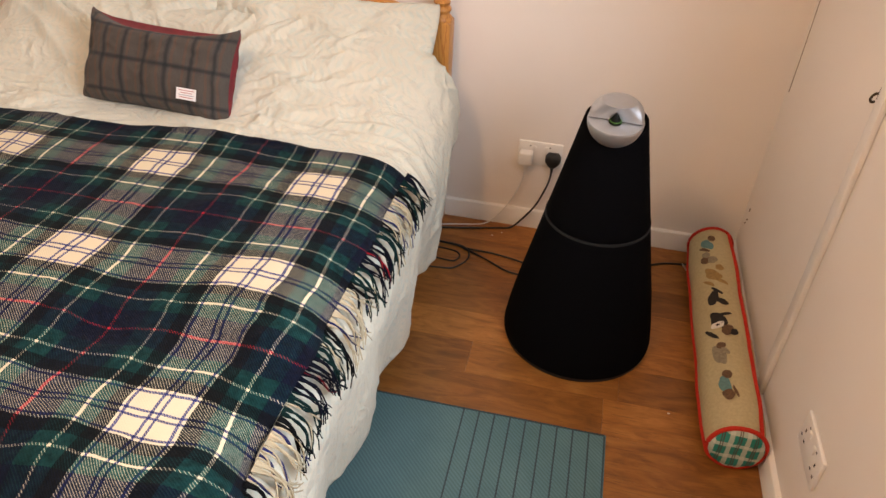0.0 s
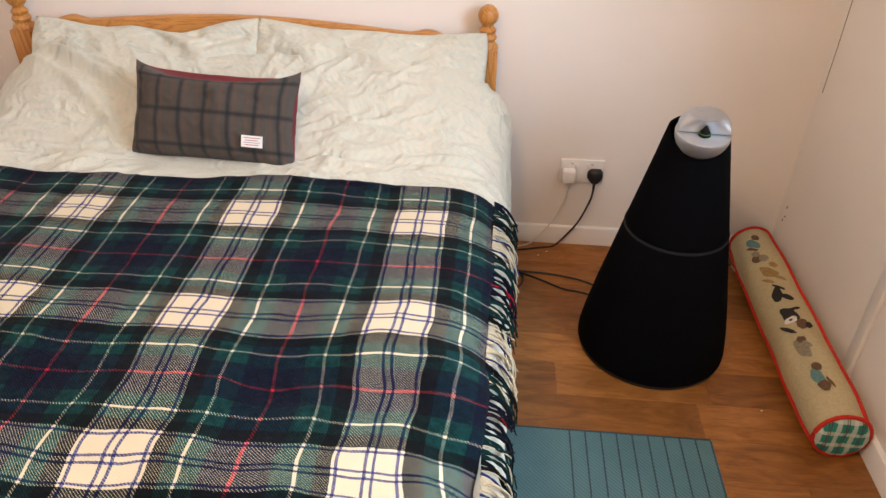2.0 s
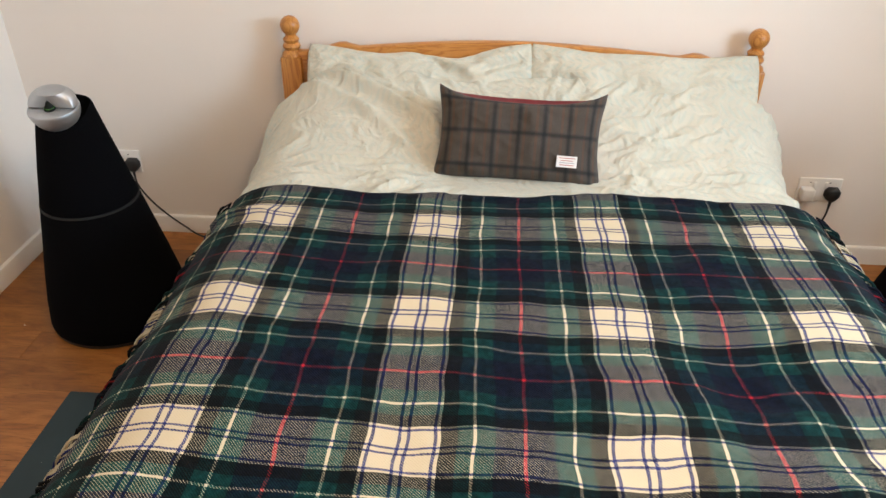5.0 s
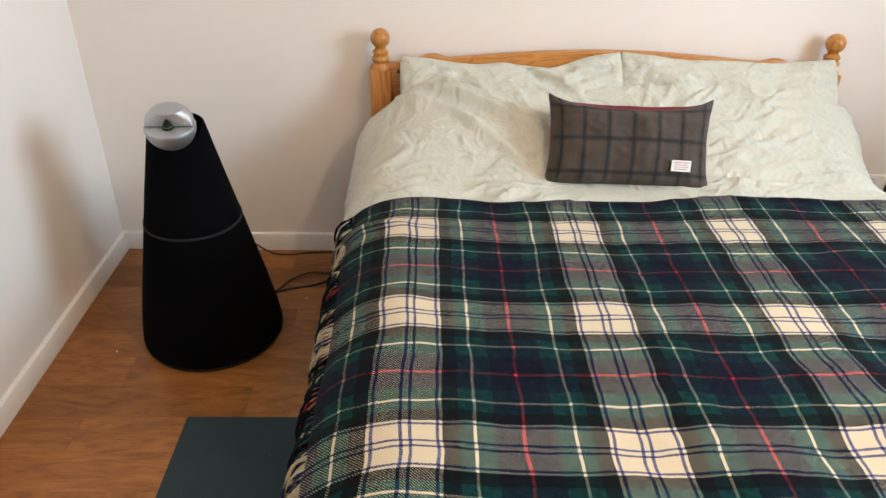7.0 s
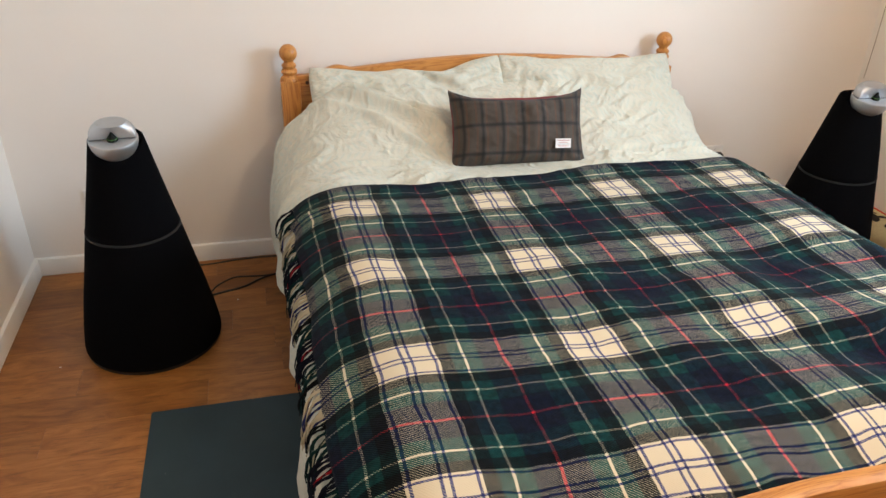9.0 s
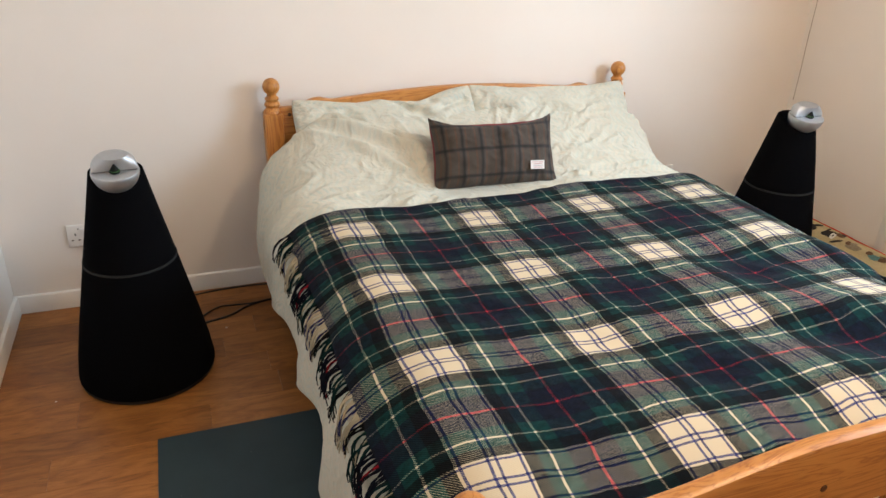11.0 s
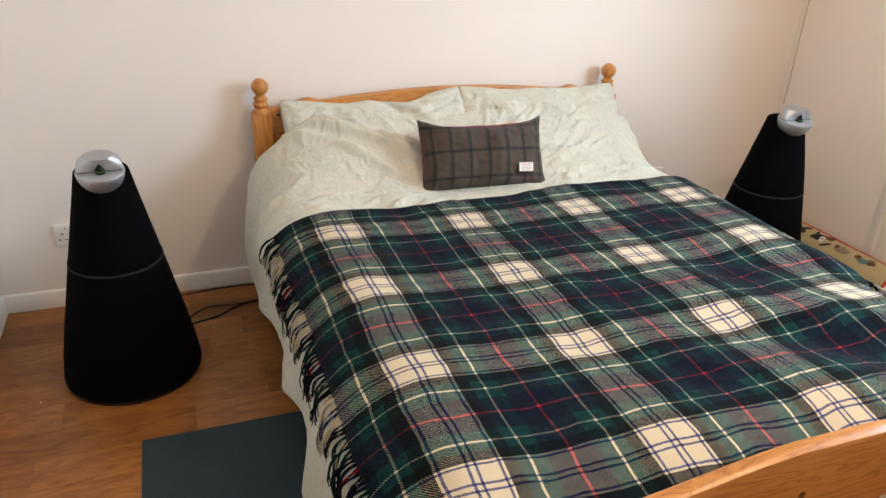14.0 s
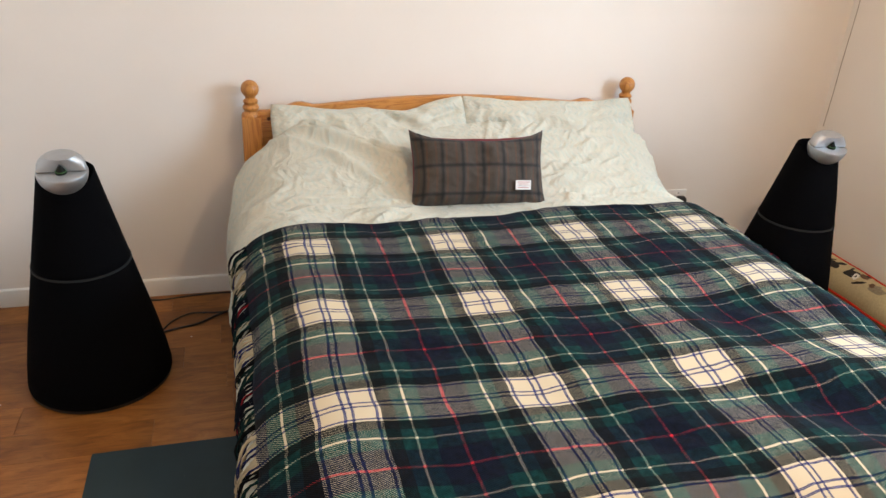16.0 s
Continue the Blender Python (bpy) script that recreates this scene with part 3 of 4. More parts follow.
D_Y0, D_Y1 = -2.03, -0.165
DR, DC = 230, 330


def duvet_hem(y, side):
    """How far the arc of the duvet reaches on each side."""
    if side > 0:
        return 1.20 + 0.03 * math.sin(y * 5) - 0.05 * sstep(-1.1, -1.6, y)
    return 1.06 + 0.03 * math.sin(y * 13 + 1) + 0.10 * sstep(-0.9, -1.7, y)


def duvet_key(r, c):
    f = 2 * c / DC - 1
    k = r / DR
    # rows lie closer together at the head, where the cloth is bare
    k = 2.2 * k if k < 0.3 else 0.66 + (k - 0.3) * 0.34 / 0.7
    y = D_Y0 + (D_Y1 - 0.035 * math.exp(-((f + 0.12) / 0.16) ** 2) - 0.02 * math.sin(7 * f) ** 2 - D_Y0) * k
    return f * duvet_hem(y, f), y


def duvet_place(r, c):
    s, y = duvet_key(r, c)
    strength = 0.15 + 0.85 * max(sstep(-0.72, -0.60, y), sstep(0.80, 0.95, abs(s)) * 0.6)
    return bedding(s, y, 0.0, strength)


duvet = cloth_mesh("duvet", DR, DC, duvet_place, lambda r, c: duvet_key(r, c), 0.02, DUVET)
tagged(duvet, "rumpled cream duvet with a pale leaf print on the bed", "duvet")

# the tartan blanket
B_Y0, B_Y1, B_LEFT, B_RIGHT = -2.025, -0.635, 0.778, 0.782
BR, BC = 200, 230


def blanket_edge(s):
    return B_Y1 + 0.018 * math.sin(s * 5.2 + 0.6) - 0.022 * math.exp(-((s - 0.0) / 0.22) ** 2)


def blanket_pos(s, v):
    foot = sstep(-1.0, -1.5, v) * sstep(-0.1, 0.4, s)
    ds = (0.006 + 0.011 * foot) * (noise.noise(Vector((s * 5, v * 6, 11.0))) + 0.5 * noise.noise(Vector((s * 13, v * 13, 3.0))))
    dv = (0.006 + 0.011 * foot) * (noise.noise(Vector((s * 6, v * 5, 23.0))) + 0.5 * noise.noise(Vector((s * 13, v * 13, 9.0))))
    y = min(-0.5, v + dv * sstep(B_Y0, B_Y0 + 0.08, v) + (blanket_edge(s) - B_Y1) * sstep(-1.1, -0.64, v))
    ripple = 0.015 * foot * math.sin(9 * s + 14 * v + 2 * noise.noise(Vector((s * 3, v * 3, 0))))
    ripple += 0.008 * noise.noise(Vector((s * 5.5, v * 5.5, 7.0))) + 0.005 * (0.3 - abs(noise.noise(Vector((s * 9 + v * 3, v * 12, 7.0)))))
    ripple += 0.016 * math.exp(-((v + 0.775 + 0.1 * (s + 0.8)) / 0.022) ** 2) * sstep(-0.55, -0.72, s)
    return bedding(s + ds, y, 0.020 + ripple, 0.15 if y < -0.72 else 0.15 + 0.3 * sstep(-0.72, -0.6, y))


def blanket_key(r, c):
    return -B_LEFT + (B_LEFT + B_RIGHT) * c / BC, B_Y0 + (B_Y1 - B_Y0) * r / BR


blanket = empty("tartan_blanket", (0, 0, 0), "green, navy and cream tartan wool blanket with fringed edges", "blanket")
cloth_mesh("woven_cloth", BR, BC, lambda r, c: blanket_pos(*blanket_key(r, c)), blanket_key, 0.006, TARTAN, blanket)


def fringe(side):
    """Bundles of twisted wool strands along one edge of the blanket, each bundle the colour of its stripe."""
    rnd = random.Random(5 + side)
    bm = bmesh.new()
    layer = bm.loops.layers.uv.new("UVMap")
    v = B_Y0 + 0.01
    while v < B_Y1 - 0.004:
        swing = rnd.uniform(-0.050, 0.034)
        length = rnd.uniform(0.062, 0.100)
        out = rnd.uniform(0.0, 0.016)
        twist = rnd.uniform(0, 6.28)
        for k in range(4):
            v0 = v + 0.0030 * k
            pts = []
            ln, stray = length * rnd.uniform(0.80, 1.05), rnd.uniform(-0.016, 0.016)
            for q in range(9):
                t = q / 8
                join = sstep(0, 0.35, t)
                ply = 0.0021 * join * (1 + 0.8 * sstep(0.7, 1.0, t))
                spin = twist + 1.57 * k + 9.0 * t
                across = (1 - join) * v0 + join * (v + 0.0045) + ply * math.cos(spin) + swing * t * t + stray * t ** 3 + 0.007 * math.sin(6 * t + twist) * t
                lift = 0.020 + 0.004 * join + ply * math.sin(spin) + out * math.sin(t * math.pi) * 0.7
                pts.append(bedding(side * ((B_RIGHT if side > 0 else B_LEFT) - 0.004 + ln * t), across, lift, 0.15))
            rings = []
            for q, p in enumerate(pts):
                d = (pts[min(q + 1, 8)] - pts[max(q - 1, 0)]).normalized()
                a = d.cross(Vector((side, 0, 0.3))).normalized()
                b = a.cross(d)
                rad = 0.0021 * (1 - 0.40 * q / 8)
                rings.append([bm.verts.new(p + rad * (math.cos(x) * a + math.sin(x) * b)) for x in (0, 1.57, 3.14, 4.71)])
            for a, b in zip(rings, rings[1:]):
                for x in range(4):
                    f = bm.faces.new((a[x], a[(x + 1) % 4], b[(x + 1) % 4], b[x]))
                    for lp in f.loops:
                        lp[layer].uv = (0.0, v0)
        v += rnd.uniform(0.0115, 0.0150)
    bmesh.ops.recalc_face_normals(bm, faces=bm.faces)
    return tagged(part("fringe", bm, FRINGE, blanket, "twisted wool fringe", 180), kind="stuff")


fringe(-1)
fringe(1)


# ---- pillows and cushion
def pillow_bm(w, h, t, ears=0.08, n=44, bulge=0.0, dip=0.0, seed=0, wrinkle=0.006, side=0.35, foot=0.15, tug=0.0, creases=()):
    """A stuffed cover lying in its xz plane, front towards -y; UV in metres."""
    bm = bmesh.new()
    layer = bm.loops.layers.uv.new("UVMap")
    mrows = max(16, int(n * h / w))
    sides = []
    for sgn in (-1, 1):
        grid = []
        for r in range(mrows + 1):
            line = []
            for c in range(n + 1):
                u, v = 2 * c / n - 1, 2 * r / mrows - 1
                pinch_u, pinch_v = 1 - side * ears * (1 - abs(v) ** 2.2) * abs(u) ** 3, 1 - ears * (1 - abs(u) ** 2.2) * abs(v) ** 3 * (2.1 if v > 0 else foot)
                rnd_c = (abs(u) * abs(v)) ** 7
                pinch_u, pinch_v = pinch_u * (1 - 0.035 * rnd_c), pinch_v * (1 - 0.025 * rnd_c)
                thick = t / 2 * (max(0, 1 - abs(u) ** 2.6) * max(0, 1 - abs(v) ** 2.6)) ** 0.5
                wr = wrinkle * noise.noise(Vector((u * 3 + seed, v * 2.4, sgn * 2.0))) + 0.5 * wrinkle * (0.5 - abs(noise.noise(Vector((u * 7, v * 5 + seed, sgn)))))
                k = min(1, thick / (0.2 * t))
                for cu in (-1, 1):
                    for cv in (-1, 1):
                        # cloth pulled into short folds towards each corner
                        du, dv = (u - cu) * w / h, v - cv
                        wr += tug * math.cos(8 * math.atan2(dv, du) + seed + cu) * math.exp(-((math.hypot(du, dv) - 0.25) / 0.22) ** 2)
                for u0, v0, u1, v1, cw, ch in creases:
                    q = min(1, max(0, ((u - u0) * (u1 - u0) + (v - v0) * (v1 - v0)) / ((u1 - u0) ** 2 + (v1 - v0) ** 2)))
                    wr -= ch * math.exp(-(math.hypot(u - u0 - q * (u1 - u0), v - v0 - q * (v1 - v0)) / cw) ** 2) * math.sin(math.pi * min(0.9, max(0.1, q))) if sgn < 0 else 0
                if sgn > 0 and bulge:
                    thick *= 1.25
                    pinch_u += 0.030 * k * (1 - v * v) * abs(u)
                    pinch_v += bulge * k * sstep(0.1, 0.8, v) * (1 - u * u) / (h / 2)
                line.append(Vector((u * w / 2 * pinch_u, sgn * (thick + wr * k), v * h / 2 * pinch_v - dip * max(0, v) ** 2 * (math.exp(-((u - 0.30) / 0.28) ** 2) + 0.5 * math.exp(-((u + 0.35) / 0.3) ** 2)))))
            grid.append(line)
        sides.append(grid)
    made = [[None] * (n + 1) for _ in range(mrows + 1)], [[None] * (n + 1) for _ in range(mrows + 1)]
    for r in range(mrows + 1):
        for c in range(n + 1):
            made[0][r][c] = bm.verts.new(sides[0][r][c])
            rim = r in (0, mrows) or c in (0, n)
            made[1][r][c] = made[0][r][c] if rim else bm.verts.new(sides[1][r][c])
    for which in (0, 1):
        for r in range(mrows):
            for c in range(n):
                keys = ((r, c), (r, c + 1), (r + 1, c + 1), (r + 1, c))
                if which:
                    keys = keys[::-1]
                f = bm.faces.new([made[which][i][j] for i, j in keys])
                f.material_index = which
                for lp, (i, j) in zip(f.loops, keys):
                    lp[layer].uv = ((j / n - 0.5) * w, (i / mrows - 0.5) * h)
    return bm


def bed_pillow(place, turn, w, seed, dip, creases):
    ob = part("pillow", pillow_bm(w, 0.44, 0.12, 0.05, 96, 0.0, dip, seed, 0.022, 0.35, 0.15, 0.004, creases), [DUVET, DUVET], None, "", 180)
    ob.matrix_basis = pose(*place, *turn)
    return tagged(ob, "cream cotton pillow with a pale leaf print against the headboard", "pillow", "bed pillows")


bed_pillow((-0.300, -0.205, 0.606), (-36, -1.5, 1), 0.72, 1, 0.035, [(0.02, 0.95, 0.45, 0.35, 0.07, 0.030), (0.95, 0.75, 0.35, 0.45, 0.06, 0.022), (-0.5, 0.9, -0.35, 0.2, 0.08, 0.014), (0.3, 0.95, 0.62, 0.6, 0.05, 0.014)])
bed_pillow((0.385, -0.205, 0.610), (-36, 1, -1), 0.71, 4, 0.008, [(-0.95, 0.5, -0.3, 0.35, 0.08, 0.014), (0.95, 0.8, 0.7, 0.1, 0.07, 0.014), (0.1, 0.6, 0.6, 0.4, 0.06, 0.008)])

cushion = empty("cushion", (0.007, -0.395, 0.634), "brown tweed check cushion with a crimson velvet back and white label", "cushion", turn=-3.9)
cushion.matrix_basis = pose(0.007, -0.436, 0.634, -28, 0.4, -3.9)
part("cover", pillow_bm(0.486, 0.270, 0.150, 0.20, 80, 0.028, 0.0, 2, 0.013, 0.46, 0.45, 0.0045), [TWEED, VELVET], cushion, "brown tweed front and crimson velvet back", 180)


# ---- loudspeakers
def loudspeaker(x, y, turn):
    sp = empty("loudspeaker", (x, y, 0), "tall black cloth cone loudspeaker with a silver ball top", "loudspeaker", "pair of loudspeakers", turn)
    prof = [(0.0, 0.012), (0.208, 0.012), (0.2125, 0.016), (0.2130, 0.03), (0.203, 0.10), (0.184, 0.20), (0.1645, 0.29), (0.1375, 0.419), (0.1365, 0.421)]
    part("lower_body", lathe(prof, 64), CLOTH, sp)
    part("base_plate", lathe([(0, 0), (0.203, 0), (0.210, 0.003), (0.210, 0.012), (0, 0.012)], 64), BLACKPL, sp, "black plastic base ring")
    part("band", lathe([(0.1340, 0.421), (0.1380, 0.421), (0.1376, 0.428), (0.1335, 0.428)], 64), BAND, sp, "thin grey ring round the body")
    prof = [(0.1345, 0.428), (0.1355, 0.430), (0.131, 0.45), (0.1115, 0.54), (0.0925, 0.63), (0.0770, 0.707), (0.0750, 0.716), (0.0720, 0.719), (0.0690, 0.716), (0.066, 0.66), (0.0, 0.655)]
    upper = lathe(prof, 64)
    for v in upper.verts:
        # the top is cut on a slant, lower at the front
        v.co.z += (min(v.co.y, 0) / 0.075 * 0.046 + max(v.co.y, 0) / 0.075 * 0.006 - 0.004) * sstep(0.58, 0.705, v.co.z)
    part("upper_body", upper, CLOTH, sp)
    # silver acoustic lens: a bowl below, a flat-topped cap set back above, a dark cone between them
    r, cz, cy = 0.0660, 0.727, -0.045
    tilt = pose(0, cy, cz, 9, 0, 0)
    low = [(r * math.sin(radians(a)), -r * math.cos(radians(a))) for a in range(0, 88, 6)] + [(r, -0.001), (r - 0.001, 0.0015), (r - 0.004, 0.003), (0.0, 0.0035)]
    part("lens_bowl", lathe(low, 56, m=tilt), SILVER, sp, "brushed silver lower bowl")
    cap, n = bmesh.new(), 72
    rings = []

    def foot_at(a, rad, lip):
        return Vector((rad * math.cos(a), max(rad * math.sin(a), lip), 0))

    # black ring added to stand for the shade in the open slot
    gap = bmesh.new()
    low, up = [[gap.verts.new(tilt @ (foot_at(2 * math.pi * k / n, 0.0600, -0.0105) + Vector((0, 0, z)))) for k in range(n)] for z in (0.0030, 0.0062)]
    for k in range(n):
        gap.faces.new((low[k], low[(k + 1) % n], up[(k + 1) % n], up[k]))
    part("gap", gap, CONE, sp, "black ring for the shade between the silver halves")
    # from a flat-fronted foot to a round flat top, set back from the rim of the bowl
    for f, z in ((-0.02, 0.0060), (0.0, 0.0062), (0.02, 0.0075), (0.14, 0.013), (0.34, 0.020), (0.58, 0.0275), (0.80, 0.0335), (0.96, 0.0370), (1.0, 0.0382)):
        ring = []
        for k in range(n):
            a = 2 * math.pi * k / n
            c, q = math.cos(a), math.sin(a)
            p = foot_at(a, 0.0625, -0.0135).lerp(Vector((0.0405 * c, 0.0330 * q + 0.014, 0)), f)
            p += Vector((c, q, 0)) * 0.0062 * math.sin(max(0, min(1, f)) * math.pi) * sstep(-0.45, 0.0, q)
            p.z = 0.0062 + (z - 0.0062) * 1.17
            ring.append(cap.verts.new(tilt @ p))
        rings.append(ring)
    lid = [cap.verts.new(tilt @ Vector((0.0385 * math.cos(2 * math.pi * k / n), 0.0310 * math.sin(2 * math.pi * k / n) + 0.014, 0.0441))) for k in range(n)]
    rings.append(lid)
    for a, b in zip(rings, rings[1:]):
        for k in range(n):
            cap.faces.new((a[k], a[(k + 1) % n], b[(k + 1) % n], b[k]))
    cap.faces.new(lid)
    cap.faces.new(rings[0][::-1])
    bmesh.ops.recalc_face_normals(cap, faces=cap.faces)
    part("lens_cap", cap, SILVER, sp, "brushed silver upper cap with a flat top", 28)
    front = tilt @ pose(0, -0.0175, 0.0035)
    cone = lathe([(0.0, 0.0), (0.0145, 0.0), (0.0145, 0.004), (0.0132, 0.006), (0.0085, 0.014), (0.0038, 0.022), (0.0, 0.027)], 32, m=front)
    part("tweeter_cone", cone, CONE, sp, "dark plastic cone in the mouth of the lens")
    part("ring", lathe([(0.0134, 0.0055), (0.0142, 0.0062), (0.0138, 0.0072), (0.0124, 0.0076)], 32, m=front), GREENPL, sp, "thin green ring")
    # the whole body leans a little to the front as it rises
    for ob in sp.children:
        for v in ob.data.vertices:
            v.co.y -= 0.031 * v.co.z / 0.72
    return sp


loudspeaker(1.276, -0.522, -5)
loudspeaker(-1.246, -0.506, 3)


# ---- sockets, plugs and cables on the walls
def wall_socket(m, label):
    so = empty("wall_socket", (0, 0, 0), label, "socket", "double wall sockets")
    so.matrix_basis = m
    plate = part("plate", box(-0.073, 0.073, -0.0085, 0.0, -0.043, 0.043, 0.003, 3), WHITEPL, so)
    for sx in (-1, 1):
        part("switch", box(sx * 0.020 - 0.006, sx * 0.020 + 0.006, -0.0125, -0.008, 0.012, 0.030, 0.0015), WHITEPL, so)
        part("indicator", box(sx * 0.033 - 0.004, sx * 0.033 + 0.002, -0.0092, -0.008, 0.026, 0.029), SLOT, plate)
        for ox, oz, w, h in ((0, 0.006, 0.0022, 0.004), (-0.011, -0.016, 0.0036, 0.0022), (0.011, -0.016, 0.0036, 0.0022)):
            part("slot", box(sx * 0.046 + ox - w, sx * 0.046 + ox + w, -0.0093, -0.008, oz - h, oz + h), SLOT, plate)
    return so


wall_socket(pose(1.078, 0, 0.293), "white plastic double wall socket with two plugs in it")
wall_socket(pose(-1.417, 0, 0.290), "white plastic double wall socket behind the loudspeaker")
wall_socket(pose(XR, -1.065, 0.268, 0, 0, -90), "white plastic double wall socket on the side wall")


def plug(x, z, material, label, kind):
    pl = empty("plug", (x, -0.009, z), label, "plug")
    if kind == "fat":
        part("body", box(-0.022, 0.022, -0.034, 0.0, -0.024, 0.022, 0.006, 3), material, pl)
    else:
        bm = bmesh.new()
        outline = [(-0.016, 0.022), (0.016, 0.022), (0.026, 0.010), (0.026, -0.010), (0.014, -0.026), (0.006, -0.032), (-0.006, -0.032), (-0.014, -0.026), (-0.026, -0.010), (-0.026, 0.010)]
        a = [bm.verts.new((px, 0, pz)) for px, pz in outline]
        b = [bm.verts.new((px * 0.92, -0.017, pz * 0.92)) for px, pz in outline]
        c = [bm.verts.new((px * 0.7, -0.022, pz * 0.7)) for px, pz in outline]
        n = len(outline)
        for p, q in ((a, b), (b, c)):
            for k in range(n):
                bm.faces.new((p[k], p[(k + 1) % n], q[(k + 1) % n], q[k]))
        bm.faces.new(a)
        bm.faces.new(c)
        bmesh.ops.recalc_face_normals(bm, faces=bm.faces)
        part("body", bm, material, pl, smooth=50)
    part("strain_relief", lathe([(0.0, -0.058), (0.0035, -0.058), (0.0055, -0.028), (0.0055, -0.020), (0, -0.020)], 12, m=pose(0, -0.011, 0)), material, pl)
    return pl


plug(1.034, 0.284, WHITEPL, "white plastic charger plug in the wall socket", "fat")
plug(1.124, 0.284, BLACKPL, "black moulded plug in the wall socket", "uk")
plug(-1.372, 0.284, BLACKPL, "black moulded plug in the wall socket", "uk")


def cable(points, radius, material, label):
    return tagged(part("cable", tube(points, radius, 8), material, None, "", 180), label, "cable")


CR = 0.0034
cable([(1.034, -0.020, 0.23), (1.030, -0.022, 0.19), (1.005, -0.026, 0.12), (0.965, -0.030, 0.05), (0.915, -0.040, 0.004), (0.82, -0.070, 0.003), (0.60, -0.13, 0.003)], 0.0024, CABLEW, "thin white charger cable hanging to the floor")
cable([(1.124, -0.020, 0.228), (1.118, -0.024, 0.19), (1.090, -0.028, 0.11), (1.050, -0.030, 0.045), (1.010, -0.038, CR), (0.96, -0.055, CR), (0.83, -0.091, CR), (0.58, -0.15, CR)], CR, BLACKPL, "black power cable from the plug to the floor")
cable([(1.22, -0.36, 0.02), (1.117, -0.249, CR), (0.992, -0.212, CR), (0.887, -0.205, CR), (0.83, -0.19, CR), (0.68, -0.18, CR)], CR, BLACKPL, "black loudspeaker cable across the floor")
cable([(1.22, -0.40, 0.02), (1.107, -0.311, CR), (1.033, -0.292, CR), (0.961, -0.250, CR), (0.89, -0.214, CR), (0.83, -0.197, 0.008), (0.68, -0.19, CR)], CR, BLACKPL, "black loudspeaker cable across the floor")
cable([(0.70, -0.20, 0.008), (0.83, -0.195, 0.009), (0.885, -0.212, 0.008), (0.900, -0.258, CR), (0.873, -0.31, CR), (0.835, -0.33, CR), (0.70, -0.34, CR)], 0.0028, BLACKPL, "black cable coiled on the floor beside the bed")
cable([(0.72, -0.27, CR), (0.832, -0.286, CR), (0.862, -0.279, CR), (0.868, -0.245, CR), (0.83, -0.225, CR), (0.70, -0.22, CR)], 0.0026, BLACKPL, "black cable coiled on the floor beside the bed")
cable([(1.44, -0.36, 0.02), (1.47, -0.17, CR), (1.528, -0.115, CR), (1.603, -0.097, CR), (1.68, -0.09, 0.01)], CR, BLACKPL, "black cable behind the loudspeaker")
cable([(-1.372, -0.020, 0.228), (-1.36, -0.024, 0.19), (-1.31, -0.027, 0.12), (-1.22, -0.035, 0.045), (-1.128, -0.050, CR), (-0.985, -0.036, CR), (-0.86, -0.033, CR), (-0.70, -0.05, CR)], CR, BLACKPL, "black power cable from the plug to the floor")
cable([(-1.14, -0.36, 0.02), (-1.085, -0.285, 0.006), (-1.052, -0.226, 0.006), (-0.993, -0.178, 0.006), (-0.931, -0.179, 0.005), (-0.88, -0.190, 0.009), (-0.80, -0.17, CR), (-0.68, -0.16, CR)], 0.003, BLACKPL, "thin black loudspeaker cable across the floor")
cable([(-1.14, -0.37, 0.02), (-1.079, -0.290, CR), (-0.961, -0.250, CR), (-0.90, -0.205, CR), (-0.837, -0.176, CR), (-0.68, -0.15, CR)], 0.0042, BLACKPL, "black loudspeaker cable across the floor")


# ---- hook on the side wall
hook = empty("wall_hook", (XR, -0.665, 0.885), "small dark metal hook on the side wall", "hook")
part("plate", box(-0.004, 0.0, -0.010, 0.010, -0.014, 0.014, 0.002), STEEL, hook)
part("arm", tube([(-0.003, 0, 0.003), (-0.012, 0, 0.002), (-0.018, 0, -0.008), (-0.014, 0, -0.016), (-0.008, 0, -0.014)], 0.0028, 8), STEEL, hook)


# ---- mats on the floor
def floor_mat(name, x0, x1, material, label, lines):
    mt = empty(name, ((x0 + x1) / 2, -1.205, 0), label, "mat")
    h = (x1 - x0) / 2
    bm = bmesh.new()
    rad, n = 0.004, 4
    out = []
    for cx, cy, a0 in ((h - rad, 0.305 - rad, 0), (-h + rad, 0.305 - rad, 90), (-h + rad, -0.305 + rad, 180), (h - rad, -0.305 + rad, 270)):
        for k in range(n + 1):
            a = radians(a0 + 90 * k / n)
            out.append((cx + rad * math.cos(a), cy + rad * math.sin(a)))
    lo = [bm.verts.new((px, py, 0.0)) for px, py in out]
    up = [bm.verts.new((px, py, 0.0035)) for px, py in out]
    tp = [bm.verts.new((px * 0.998, py * 0.996, 0.0045)) for px, py in out]
    c = len(out)
    for p, q in ((lo, up), (up, tp)):
        for k in range(c):
            bm.faces.new((p[k], p[(k + 1) % c], q[(k + 1) % c], q[k]))
    bm.faces.new(tp)
    bm.faces.new(lo[::-1])
    part("sheet", bm, material, mt, smooth=30)
    for x in lines:
        part("stripe", box(x - mt.location.x - 0.002, x - mt.location.x + 0.002, -0.300, 0.300, 0.0035, 0.0051), MATT_LINE, mt)
    if lines:
        part("border", box(-h + 0.004, h - 0.004, 0.2985, 0.3035, 0.0035, 0.0052), MATT_LINE, mt)
        part("border", box(h - 0.006, h - 0.002, -0.300, 0.298, 0.0035, 0.0052), MATT_LINE, mt)
    return mt


